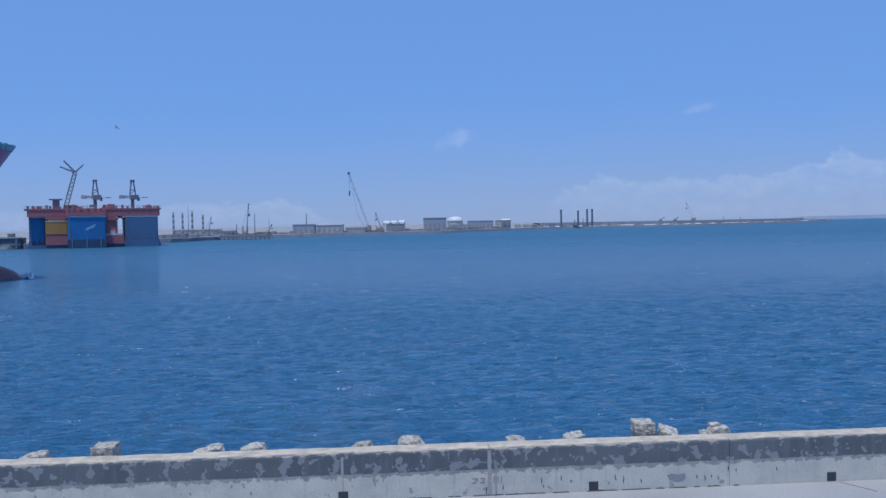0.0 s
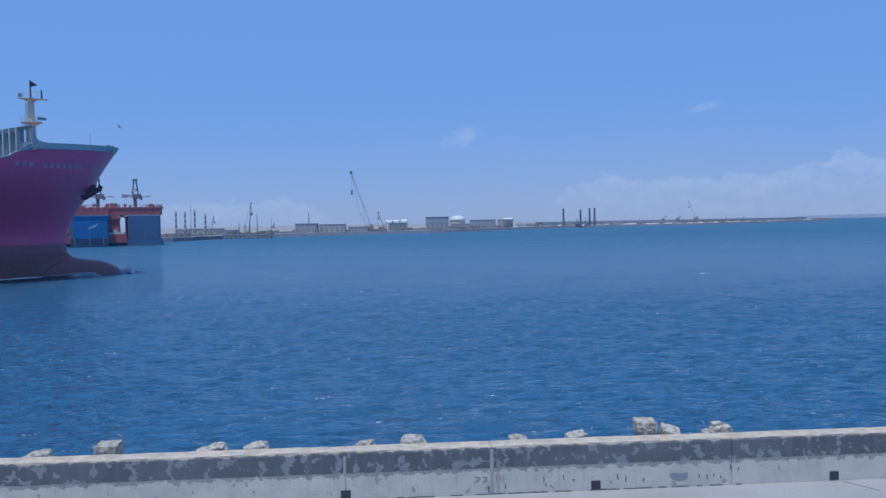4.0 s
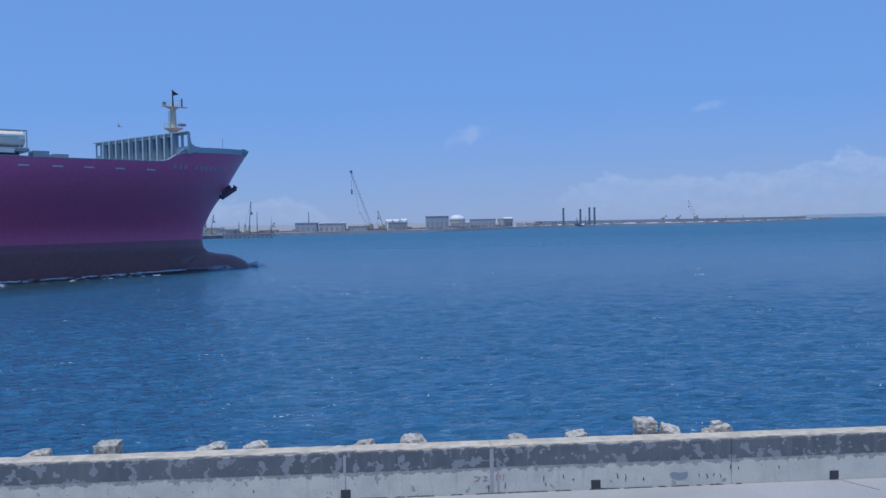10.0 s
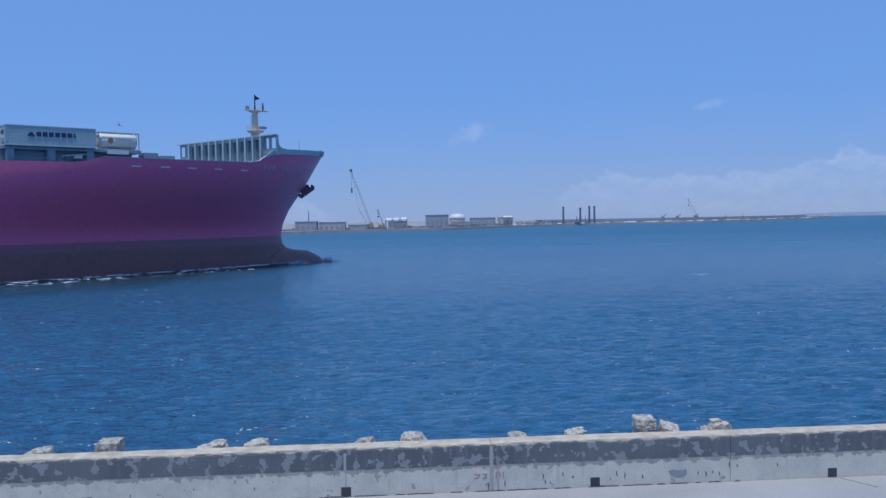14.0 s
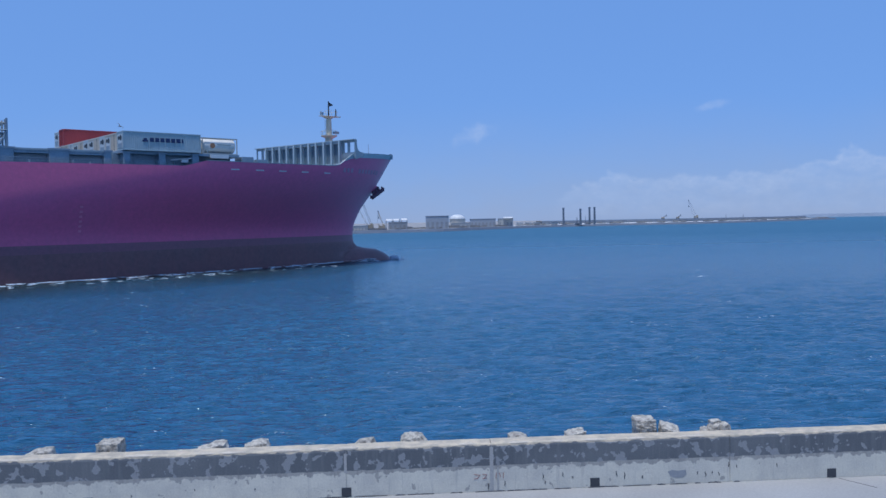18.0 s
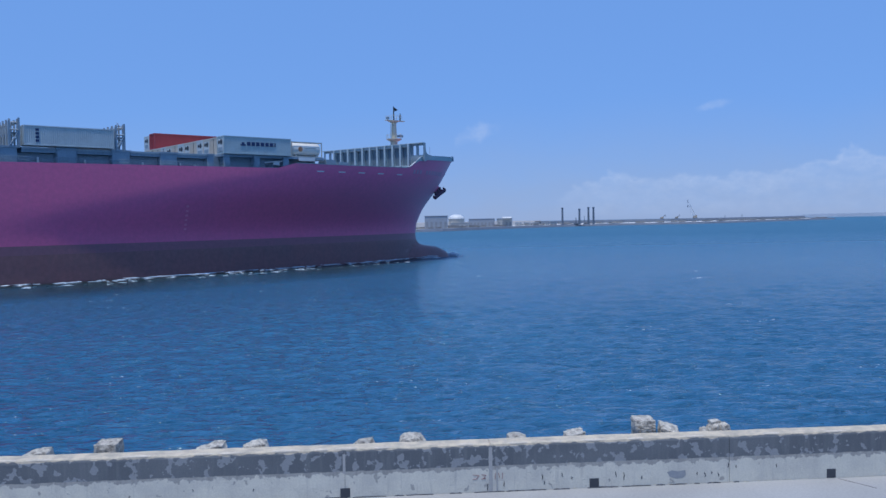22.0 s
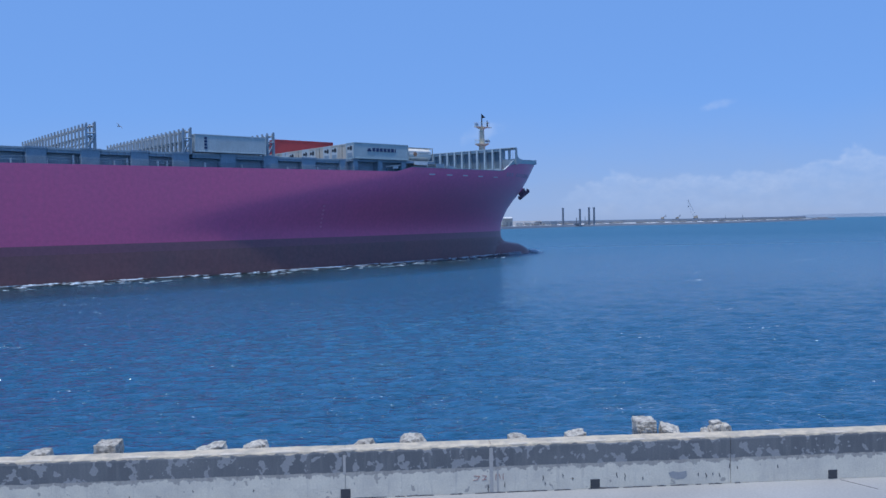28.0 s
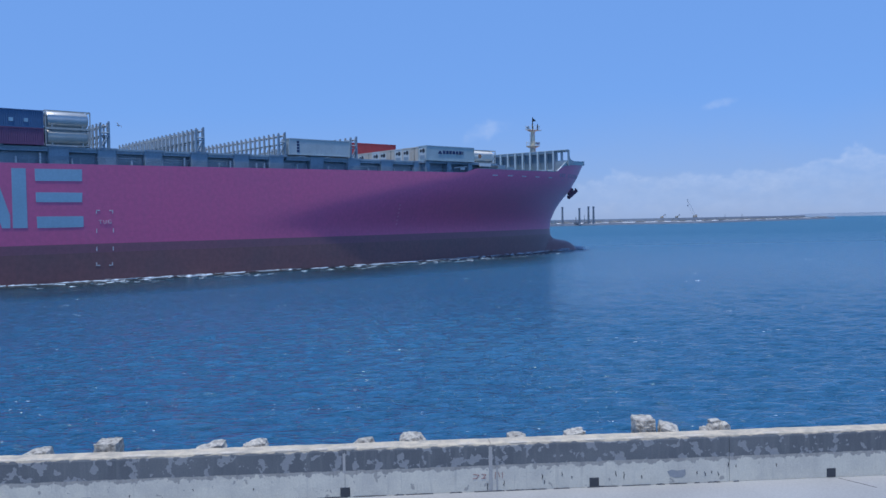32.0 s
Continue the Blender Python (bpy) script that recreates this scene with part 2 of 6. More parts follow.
M = dict(
    haze=vapour_material("glowing_haze", (0.31, 0.375, 0.52), (0.004, 0.004, 0.008), 0.85, 1.12),
    cloud=vapour_material("cloud_vapour", (0.54, 0.61, 0.76), (0.016, 0.016, 0.024), 0.45, 1.3),
    screen_panel=paint("dark_screen_panel_paint", (0.16, 0.22, 0.27), 0.55, wear=0.3, fine=5, streak=0.2),
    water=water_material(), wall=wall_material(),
    ground=paint("quay_concrete", (0.42, 0.41, 0.39), 0.9, wear=0.3, scale=0.35, fine=18, bump=0.3),
    silt_reflection=silt_reflection_material(),
    # lashing steel made paler, the sunlit look is in the colour
    lash=paint("sunlit_lashing_steel", (0.40, 0.42, 0.42), 0.55, wear=0.3, fine=5, streak=0.2),
    stone=paint("weathered_block_concrete", (0.72, 0.655, 0.55), 0.95, wear=0.95, scale=9.0, fine=26, dirt=(0.15, 0.13, 0.105), bump=1.0, per_object=0.15),
    mortar=paint("sandy_old_mortar", (0.70, 0.61, 0.49), 0.95, wear=0.5, scale=3, fine=24, dirt=(0.42, 0.37, 0.30), bump=0.6),
    hole=paint("dark_drain", (0.06, 0.065, 0.075), 0.8),
    red_mark=paint("faded_red_marker", (0.42, 0.24, 0.21), 0.9, wear=0.6, fine=40),
    magenta=paint("magenta_hull_paint", (0.72, 0.105, 0.255), 0.5, wear=0.28, scale=0.08, fine=1.5, streak=0.35, bump=0.05, dirt=(0.54, 0.115, 0.25)),
    antifoul=paint("antifouling_paint", (0.24, 0.088, 0.09), 0.8, wear=0.5, scale=0.12, fine=1.5, streak=0.4, bump=0.08, dirt=(0.14, 0.085, 0.09)),
    teal=paint("grey_green_deck_paint", (0.32, 0.40, 0.44), 0.5, wear=0.3, scale=0.5, fine=5, streak=0.2),
    steel=paint("blue_grey_deck_steel", (0.27, 0.35, 0.42), 0.55, wear=0.35, scale=0.6, fine=5, streak=0.2),
    white=paint("white_ship_paint", (0.72, 0.72, 0.70), 0.45, wear=0.2, scale=0.8, fine=6),
    black=paint("black_paint", (0.025, 0.027, 0.03), 0.5, wear=0.2),
    logo=paint("pale_blue_letter_paint", (0.33, 0.50, 0.60), 0.45, wear=0.2, scale=0.3, fine=3, streak=0.15),
    box_grey=paint("grey_green_container_paint", (0.45, 0.54, 0.55), 0.5, wear=0.25, scale=0.4, fine=4, streak=0.2),
    box_pale=paint("pale_grey_green_container_paint", (0.52, 0.58, 0.58), 0.5, wear=0.25, scale=0.4, fine=4, streak=0.2),
    box_white=paint("white_reefer_paint", (0.60, 0.63, 0.62), 0.45, wear=0.2, scale=0.4, fine=4, streak=0.15),
    box_beige=paint("cream_container_paint", (0.62, 0.56, 0.47), 0.5, wear=0.25, scale=0.4, fine=4, streak=0.2),
    box_red=paint("red_container_paint", (0.38, 0.05, 0.055), 0.5, wear=0.25, scale=0.4, fine=4, streak=0.2),
    box_navy=paint("navy_container_paint", (0.07, 0.145, 0.27), 0.5, wear=0.25, scale=0.4, fine=4, streak=0.2),
    box_maroon=paint("maroon_container_paint", (0.18, 0.075, 0.15), 0.5, wear=0.25, scale=0.4, fine=4, streak=0.2),
    boot=paint("weathered_boot_paint", (0.27, 0.08, 0.115), 0.7, wear=0.4, scale=0.03, dirt=(0.12, 0.09, 0.105), fine=2, streak=0.3),
    dim=paint("faded_pale_paint", (0.55, 0.33, 0.42), 0.5, wear=0.3, fine=6),
    faint=paint("worn_mark_paint", (0.85, 0.30, 0.42), 0.5, wear=0.4, fine=6),
    rib=paint("pale_stiffener_paint", (0.48, 0.57, 0.59), 0.5, wear=0.25, fine=5),
    cream=paint("cream_mast_paint", (0.74, 0.66, 0.49), 0.45, wear=0.25, scale=0.6, fine=5, streak=0.2),
    # brighter than the deck steel, so the colour lifts the shaded deck openings
    shadow_steel=paint("brightened_blue_grey_steel", (0.30, 0.38, 0.44), 0.6, wear=0.35, scale=0.6, fine=5, streak=0.2),
    clutter=paint("mixed_grey_clutter", (0.25, 0.25, 0.25), 0.9, wear=0.6, scale=0.05, fine=0.4, dirt=(0.45, 0.44, 0.42)),
    tank_white=paint("glossy_white_tank_paint", (0.80, 0.76, 0.68), 0.5, wear=0.2, scale=0.6, fine=6, bump=0.05),
    anchor=paint("dark_anchor_paint", (0.11, 0.06, 0.095), 0.6, wear=0.3),
    door=paint("weathered_grey_door", (0.33, 0.345, 0.36), 0.7, wear=0.3),
    # boom grey paled, distance haze is in the colour
    far_steel=paint("hazed_boom_paint", (0.66, 0.68, 0.70), 0.6, wear=0.2),
    mark=paint("dark_blue_lettering", (0.02, 0.04, 0.12), 0.6, wear=0.1),
    tank=paint("brushed_tank_steel", (0.62, 0.62, 0.60), 0.38, metal=0.55, wear=0.2, scale=0.6, fine=8, bump=0.05),
    tank_dull=paint("dull_tank_cladding", (0.52, 0.51, 0.46), 0.5, metal=0.3, wear=0.3, scale=0.6, fine=8),
    gold=paint("brass_coloured_emblem", (0.40, 0.20, 0.10), 0.5, wear=0.2),
    foam=paint("foam_and_glint_white", (0.74, 0.82, 0.88), 0.8, wear=0.15, scale=2, fine=12),
    land=paint("sandy_fill", (0.36, 0.345, 0.33), 0.95, wear=0.5, scale=0.02, fine=0.3, dirt=(0.31, 0.30, 0.29), bump=0.2),
    rock=paint("rock_revetment", (0.15, 0.18, 0.225), 0.95, wear=0.5, scale=0.15, fine=1.2, bump=0.8),
    pale=paint("pale_sand", (0.68, 0.68, 0.66), 0.95, wear=0.4, scale=0.05, fine=0.5, bump=0.2),
    # the hill's blue-grey has the distance haze mixed into it
    haze_hill=paint("hazed_distant_hill", (0.24, 0.29, 0.36), 0.95, wear=0.3, scale=0.01, fine=0.1),
    shed=paint("grey_shed_cladding", (0.40, 0.43, 0.47), 0.7, wear=0.3, scale=0.1, fine=1.0, streak=0.2),
    shed_pale=paint("pale_shed_cladding", (0.50, 0.50, 0.48), 0.7, wear=0.25, scale=0.1, fine=1.0, streak=0.2),
    yellow=paint("yellow_crane_paint", (0.42, 0.35, 0.26), 0.6, wear=0.3),
    dock_blue=paint("blue_dock_paint", (0.035, 0.19, 0.44), 0.55, wear=0.35, scale=0.12, fine=1.2, streak=0.35),
    dock_reflection=paint("dark_dock_reflection", (0.05, 0.095, 0.17), 0.4, wear=0.4, scale=0.3, fine=1.2, streak=0.3),
    # dark blue lightened to carry the haze over the basin
    dock_navy=paint("dark_blue_dock_paint", (0.10, 0.185, 0.32), 0.55, wear=0.35, scale=0.12, fine=1.2, streak=0.35),
    dock_red=paint("red_dock_paint", (0.50, 0.165, 0.17), 0.55, wear=0.35, scale=0.12, fine=1.2, streak=0.35),
    orange=paint("ochre_module_paint", (0.58, 0.28, 0.08), 0.6, wear=0.3, scale=0.3),
    # dark steel lightened, far-shore haze put into the colour
    crane_dark=paint("hazed_dark_crane_steel", (0.20, 0.225, 0.26), 0.6, wear=0.3),
)

for key in ("magenta", "antifoul", "boot"):     # glossy marine coating
    coat = M[key].node_tree.nodes["Principled BSDF"].inputs
    coat["Coat Weight"].default_value, coat["Coat Roughness"].default_value, coat["Coat IOR"].default_value = 0.45, 0.3, 1.5
    coat["Specular IOR Level"].default_value = 0.8
    coat["Sheen Weight"].default_value, coat["Sheen Roughness"].default_value = 0.35, 0.5     # sheen added to lift and grey the shaded plating


# ---- mesh helpers ----
def joined(*geos):
    vs, fs = [], []
    for v, f in geos:
        k = len(vs)
        vs += [tuple(p) for p in v]
        fs += [tuple(i + k for i in q) for q in f]
    return vs, fs


def moved(geo, m):
    return [tuple(m @ Vector(p)) for p in geo[0]], geo[1]


def box(x0, x1, y0, y1, z0, z1, bevel=0.0):
    """A box with chamfered upright edges."""
    if bevel <= 0:
        ring = [(x0, y0), (x1, y0), (x1, y1), (x0, y1)]
    else:
        b = bevel
        ring = [(x0 + b, y0), (x1 - b, y0), (x1, y0 + b), (x1, y1 - b), (x1 - b, y1), (x0 + b, y1), (x0, y1 - b), (x0, y0 + b)]
    k = len(ring)
    v = [(x, y, z0) for x, y in ring] + [(x, y, z1) for x, y in ring]
    f = [tuple(range(k))[::-1], tuple(range(k, 2 * k))] + [(i, (i + 1) % k, (i + 1) % k + k, i + k) for i in range(k)]
    return v, f


def tube(a, b, r0, r1=None, sides=8):
    """A tapered bar from a to b."""
    a, b = Vector(a), Vector(b)
    r1 = r0 if r1 is None else r1
    q = (b - a).to_track_quat("Z", "Y")
    v = [tuple(a + q @ Vector((r0 * math.cos(t), r0 * math.sin(t), 0))) for t in (2 * math.pi * i / sides for i in range(sides))]
    v += [tuple(b + q @ Vector((r1 * math.cos(t), r1 * math.sin(t), 0))) for t in (2 * math.pi * i / sides for i in range(sides))]
    f = [tuple(range(sides))[::-1], tuple(range(sides, 2 * sides))] + [(i, (i + 1) % sides, (i + 1) % sides + sides, i + sides) for i in range(sides)]
    return v, f


def bar(a, b, w):
    return tube(a, b, w * 0.7071, sides=4)


def grid_faces(rows, cols, flip=False):
    f = []
    for i in range(rows - 1):
        for j in range(cols - 1):
            q = (i * cols + j, i * cols + j + 1, (i + 1) * cols + j + 1, (i + 1) * cols + j)
            f.append(q[::-1] if flip else q)
    return f


def mesh_of(name, geo, material, smooth=False):
    me = bpy.data.meshes.new(name)
    me.from_pydata(geo[0], [], geo[1])
    me.materials.append(material)
    if smooth:
        me.polygons.foreach_set("use_smooth", [True] * len(me.polygons))
    me.update()
    return me


def part(name, geo, material, parent=None, label="", smooth=False):
    ob = new(name, mesh_of(name, geo, material, smooth))
    ob.parent = parent
    if label:
        tagged(ob, label)
    return ob


def empty(name, m=None):
    ob = new(name)
    ob.empty_display_size = 0.5
    if m is not None:
        ob.matrix_basis = m
    return ob



# ---- structure: sea ----
rng = np.random.default_rng(7)
WAVES = []
for _ in range(34):
    wl = 0.5 * 3.2 ** rng.random()
    d = radians(-98) + rng.normal(0, 0.45)
    WAVES.append((2 * math.pi / wl, d, 0.0095 * wl, rng.random() * 6.283))


for _ in range(9):
    wl = 2.8 * 2.9 ** rng.random()
    WAVES.append((2 * math.pi / wl, radians(-100) + rng.normal(0, 0.5), 0.0024 * wl, rng.random() * 6.283))


def sea_height(x, y, cell):
    h = np.zeros_like(x)
    for k, d, a, ph in WAVES:
        keep = np.clip(0.6 * (2 * math.pi / k) / (2.6 * cell) - 0.6, 0, 1)
        h += a * keep * np.sin(k * (x * math.cos(d) + y * math.sin(d)) + ph)
    return h * np.clip(1.12 - y / 190, 0.4, 1)


def axis_steps(lo, hi, fine_lo, fine_hi, step, grow):
    a = list(np.arange(fine_lo, fine_hi, step))
    s, x = step, fine_hi
    while x < hi:
        a.append(x)
        s *= grow
        x += s
    a.append(hi)
    s, x = step * grow, fine_lo - step
    left = []
    while x > lo:
        left.append(x)
        s *= grow
        x -= s
    return np.array(left[::-1] and [lo] + left[::-1] + a or [lo] + a)


def build_water():
    xs = axis_steps(-5200, 5200, -62, 66, 0.26, 1.07)
    ys = axis_steps(-300, 4950, 17, 70, 0.14, 1.0045)
    cx, cy = np.gradient(xs), np.gradient(ys)
    X, Y = np.meshgrid(xs, ys)
    cell = np.maximum(*np.meshgrid(cx * 0.55, cy))
    Z = sea_height(X, Y, cell)
    me = bpy.data.meshes.new("water")
    n, k = X.size, len(xs)
    me.vertices.add(n)
    me.vertices.foreach_set("co", np.stack([X, Y, Z], -1).astype(np.float32).ravel())
    i = (np.arange(len(ys) - 1)[:, None] * k + np.arange(k - 1)).ravel()
    quads = np.stack([i, i + 1, i + k + 1, i + k], -1).astype(np.int32)
    me.loops.add(quads.size)
    me.loops.foreach_set("vertex_index", quads.ravel())
    me.polygons.add(len(quads))
    me.polygons.foreach_set("loop_start", np.arange(0, quads.size, 4, dtype=np.int32))
    me.polygons.foreach_set("use_smooth", np.ones(len(quads), bool))
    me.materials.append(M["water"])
    me.update(calc_edges=True)
    return tagged(new("water", me), "rippled deep blue harbour water", "water", kind="structure")


water = build_water()


def build_flecks():
    """Glints and small breaking crests: short rows of white painted dots lying on the waves."""
    cx, cy = [], []
    while len(cx) < 1400:
        y = 19 + 150 * rng.random() ** 1.7
        x = (rng.random() * 2 - 1) * (14 + y * 0.62)
        if x > 4 and rng.random() < 0.5:
            continue
        k = int(1 + 13 * rng.random() ** 3)
        run, slant = (0.05 + 0.075 * k) * (0.7 + y / 80), rng.normal(0.12, 0.15)
        for f in rng.random(k) - 0.5:
            cx.append(x + 2 * run * f)
            cy.append(y + 2 * run * f * slant + rng.normal(0, 0.04) * (1 + y / 60))
    cx, cy = np.array(cx), np.array(cy)
    s = (0.005 + 0.010 * rng.random(len(cx)) ** 3) * (1 + cy / 90)
    ln = s * (1.6 + 5.0 * rng.random(len(cx)) ** 2)
    a = np.arange(6) * math.pi / 3
    px = cx[:, None] + ln[:, None] * np.cos(a) * (0.7 + 0.6 * rng.random((len(cx), 6)))
    py = cy[:, None] + s[:, None] * np.sin(a) * (0.7 + 0.6 * rng.random((len(cx), 6)))
    pz = sea_height(px, py, np.full_like(px, 0.15)) + 0.02 + s[:, None] * np.clip(np.sin(a), 0, 1) * 0.32
    vs = [tuple(map(float, p)) for p in np.stack([px, py, pz], -1).reshape(-1, 3)]
    fs = [tuple(range(6 * k, 6 * k + 6)) for k in range(len(cx))]
    return tagged(part("sea_foam_flecks", (vs, fs), M["foam"]), "scattered white flecks painted as glints and foam on the wave crests", "sea foam", kind="stuff")


flecks = build_flecks()

# ---- structure: quay and parapet wall ----
WALL = pose(0, 17.235, 2.26, 0, 0, 4.0)      # local x along the wall, y=0 its landward face
THICK = 0.46


def build_quay():
    slab = tagged(part("quay_apron", box(-90, 90, -70, 0.30, -2.2, 0.0), M["ground"]), "pale worn concrete quay apron", "pavement", kind="structure")
    slab.matrix_basis = WALL
    # the wall, cast in lengths with narrow joints
    wall = empty("parapet_wall", WALL)
    tagged(wall, "concrete parapet wall with flaking slate and white paint", "wall", kind="structure")
    cuts = [-60, -40, -21, -2.06, 0.93, 5.98, 24, 44, 62]
    r = random.Random(4)
    for a, b in zip(cuts, cuts[1:]):
        steps = max(4, int((b - a) / 0.25))
        xs = [a + 0.006 + (b - a - 0.012) * i / steps for i in range(steps + 1)]
        ring = [(0.0, 0.004), (0.0, 0.50), (-0.004, 0.93), (0.012, 0.985), (0.05, 1.0), (THICK - 0.05, 1.0), (THICK, 0.97), (THICK, -0.4), (0.10, -0.4), (0.10, 0.004)]
        vs = []
        for x in xs:
            j = r.uniform(-1, 1)
            for y, z in ring:
                top = 0.006 * j + 0.008 * noise.noise((x * 1.7, y * 3, 5)) if z > 0.9 else 0
                vs.append((x, y + (0.006 * noise.noise((x * 2.3, z * 4, 1)) if z > 0.4 else 0), z + top))
        k = len(ring)
        fs = [(i * k + j, (i + 1) * k + j, (i + 1) * k + (j + 1) % k, i * k + (j + 1) % k) for i in range(steps) for j in range(k)]
        fs += [tuple(range(k)), tuple(range(steps * k, steps * k + k))[::-1]]
        part("wall_section", (vs, fs), M["wall"], wall)
    part("joint_filler", box(-60, 62, 0.02, THICK - 0.03, 0.0, 0.97), M["ground"], wall)
    for x in (-12.3, -7.2, -2.06, 3.09, 8.2, 13.2):
        s = part("drain_hole", joined(box(x - 0.10, x + 0.10, -0.012, 0.05, 0.015, 0.20, 0.01)), M["hole"], wall, "dark square drain opening")
    part("mortar_strip", joined(box(0.89, 0.965, -0.006, 0.01, 0.0, 0.93), box(1.04, 1.075, -0.004, 0.01, 0.0, 0.5)), M["ground"], wall, "pale mortar strip over a joint")
    part("mortar_strip", box(-2.1, -2.045, -0.004, 0.01, 0.5, 0.9), M["ground"], wall)
    ring = [(4.64, 0.27), (4.70, 0.17), (4.82, 0.13), (4.97, 0.14), (5.04, 0.19), (5.03, 0.30), (4.86, 0.28), (4.74, 0.305)]
    k = len(ring)
    part("patch_repair", ([(x, -0.004, z) for x, z in ring] + [(x, 0.01, z) for x, z in ring], [tuple(range(k))] + [(a, a + k, (a + 1) % k + k, (a + 1) % k) for a in range(k)]), M["door"], wall, "dull ragged patch on the wall")
    # lumps of old mortar squeezed out along the cap's landward edge
    for x, w, h in ((-8.9, 0.42, 0.035), (-8.1, 0.30, 0.03), (-6.2, 0.34, 0.035), (-4.9, 0.26, 0.03), (-4.35, 0.30, 0.03), (-3.26, 0.33, 0.045), (-2.52, 0.15, 0.04), (-2.02, 0.24, 0.05),
                    (-1.3, 0.22, 0.03), (0.42, 0.20, 0.04), (1.5, 0.24, 0.03), (2.3, 0.18, 0.03), (3.1, 0.3, 0.03), (4.0, 0.22, 0.03), (5.2, 0.3, 0.03), (6.9, 0.25, 0.03), (8.3, 0.3, 0.03)):
        vs = []
        for j in range(7):
            b = math.pi * j / 6
            for i in range(12):
                a = 2 * math.pi * i / 12
                q = 1 + 0.25 * noise.noise((x + 2 * math.cos(a), 2 * math.sin(a), j * 0.8))
                vs.append((x + w * q * math.sin(b) * math.cos(a), 0.054 + 0.055 * q * math.sin(b) * math.sin(a), 0.985 + h * q * math.cos(b)))
        fs = [(j * 12 + i, j * 12 + (i + 1) % 12, (j + 1) * 12 + (i + 1) % 12, (j + 1) * 12 + i) for j in range(6) for i in range(12)]
        part("mortar_lump", (vs, fs), M["mortar"], wall, "sandy lump of old mortar on the cap", True)
    # short upright cracks, and the broken dark gap along the foot
    r = random.Random(9)
    for x, z, h in ((-6.35, 0.2, 0.06), (-5.1, 0.28, 0.05), (2.0, 0.27, 0.13), (2.42, 0.30, 0.09), (2.05, 0.15, 0.08), (2.62, 0.23, 0.05), (3.55, 0.27, 0.12), (3.72, 0.22, 0.16), (4.1, 0.18, 0.07), (5.28, 0.22, 0.07),
                    (5.45, 0.19, 0.11), (5.6, 0.22, 0.05), (5.74, 0.18, 0.09), (5.96, 0.37, 0.11), (6.12, 0.33, 0.07), (7.0, 0.32, 0.08), (1.2, 0.16, 0.12), (0.86, 0.1, 0.15), (-3.9, 0.24, 0.06)):
        zs = [z + h * (k / 5 - 0.5) for k in range(6)]
        xs = [x + r.uniform(-0.012, 0.012) for _ in zs]
        ws = [0.003 + 0.006 * math.sin(math.pi * k / 5) * r.uniform(0.6, 1.3) for k in range(6)]
        vs = [(a - w, -0.007, c) for a, w, c in zip(xs, ws, zs)] + [(a + w, -0.007, c) for a, w, c in zip(xs, ws, zs)] + [(a - w, 0.01, c) for a, w, c in zip(xs, ws, zs)] + [(a + w, 0.01, c) for a, w, c in zip(xs, ws, zs)]
        part("wall_crack", (vs, [(k, k + 6, k + 7, k + 1) for k in range(5)] + [(k, k + 1, k + 13, k + 12) for k in range(5)] + [(k + 6, k + 18, k + 19, k + 7) for k in range(5)]), M["hole"], wall, "thin dark crack in the render")
    x = -3.2
    while x < 6.1:
        ln = r.uniform(0.08, 0.7)
        vs, k = [], 6
        for i in range(k):
            f = i / (k - 1)
            vs += [(x + ln * f, -0.02 - 0.012 * r.random(), 0.003), (x + ln * f, -0.006, 0.012 + 0.018 * r.random() * math.sin(math.pi * f)), (x + ln * f, 0.02, 0.012)]
        part("foot_gap", (vs, grid_faces(k, 3)), M["hole"], wall, "dark broken gap along the wall's foot")
        x += ln + abs(r.gauss(0.05, 0.22))
    # faded red paint strokes beside a joint
    for i, (x, z, w, h, tilt) in enumerate([(0.62, 0.36, 0.12, 0.012, 8), (0.60, 0.28, 0.10, 0.012, -6), (0.66, 0.32, 0.012, 0.09, 40), (0.78, 0.36, 0.09, 0.012, 5), (0.78, 0.28, 0.10, 0.012, -4),
                                            (0.80, 0.32, 0.012, 0.09, 40), (1.02, 0.33, 0.012, 0.13, 4), (1.10, 0.34, 0.012, 0.10, -18), (1.17, 0.33, 0.012, 0.13, 3)]):
        g = moved(box(-w / 2, w / 2, -0.004, 0.003, -h / 2, h / 2), pose(x, -0.003, z, 0, tilt, 0))
        part("paint_stroke", g, M["red_mark"], wall, "faded red painted stroke")
    for x0, y0, x1, y1 in ((8.33, -0.05, 8.75, -0.75),):
        n2 = Vector((y1 - y0, x0 - x1)).normalized() * 0.008
        vs = [(x0 + n2.x, y0 + n2.y, 0.004), (x0 - n2.x, y0 - n2.y, 0.004), (x1 - n2.x, y1 - n2.y, 0.004), (x1 + n2.x, y1 + n2.y, 0.004)]
        part("ground_crack", (vs + [(x, y, -0.01) for x, y, z in vs], [(0, 1, 2, 3), (0, 4, 5, 1), (1, 5, 6, 2), (2, 6, 7, 3), (3, 7, 4, 0)]), M["hole"], slab, "thin dark crack in the concrete")
    ledge = tagged(part("seaward_ledge", box(-60, 62, THICK + 0.003, THICK + 1.25, -3.2, 0.5), M["ground"]), "rough concrete ledge behind the parapet", "ledge", kind="structure")
    ledge.matrix_basis = WALL


build_quay()


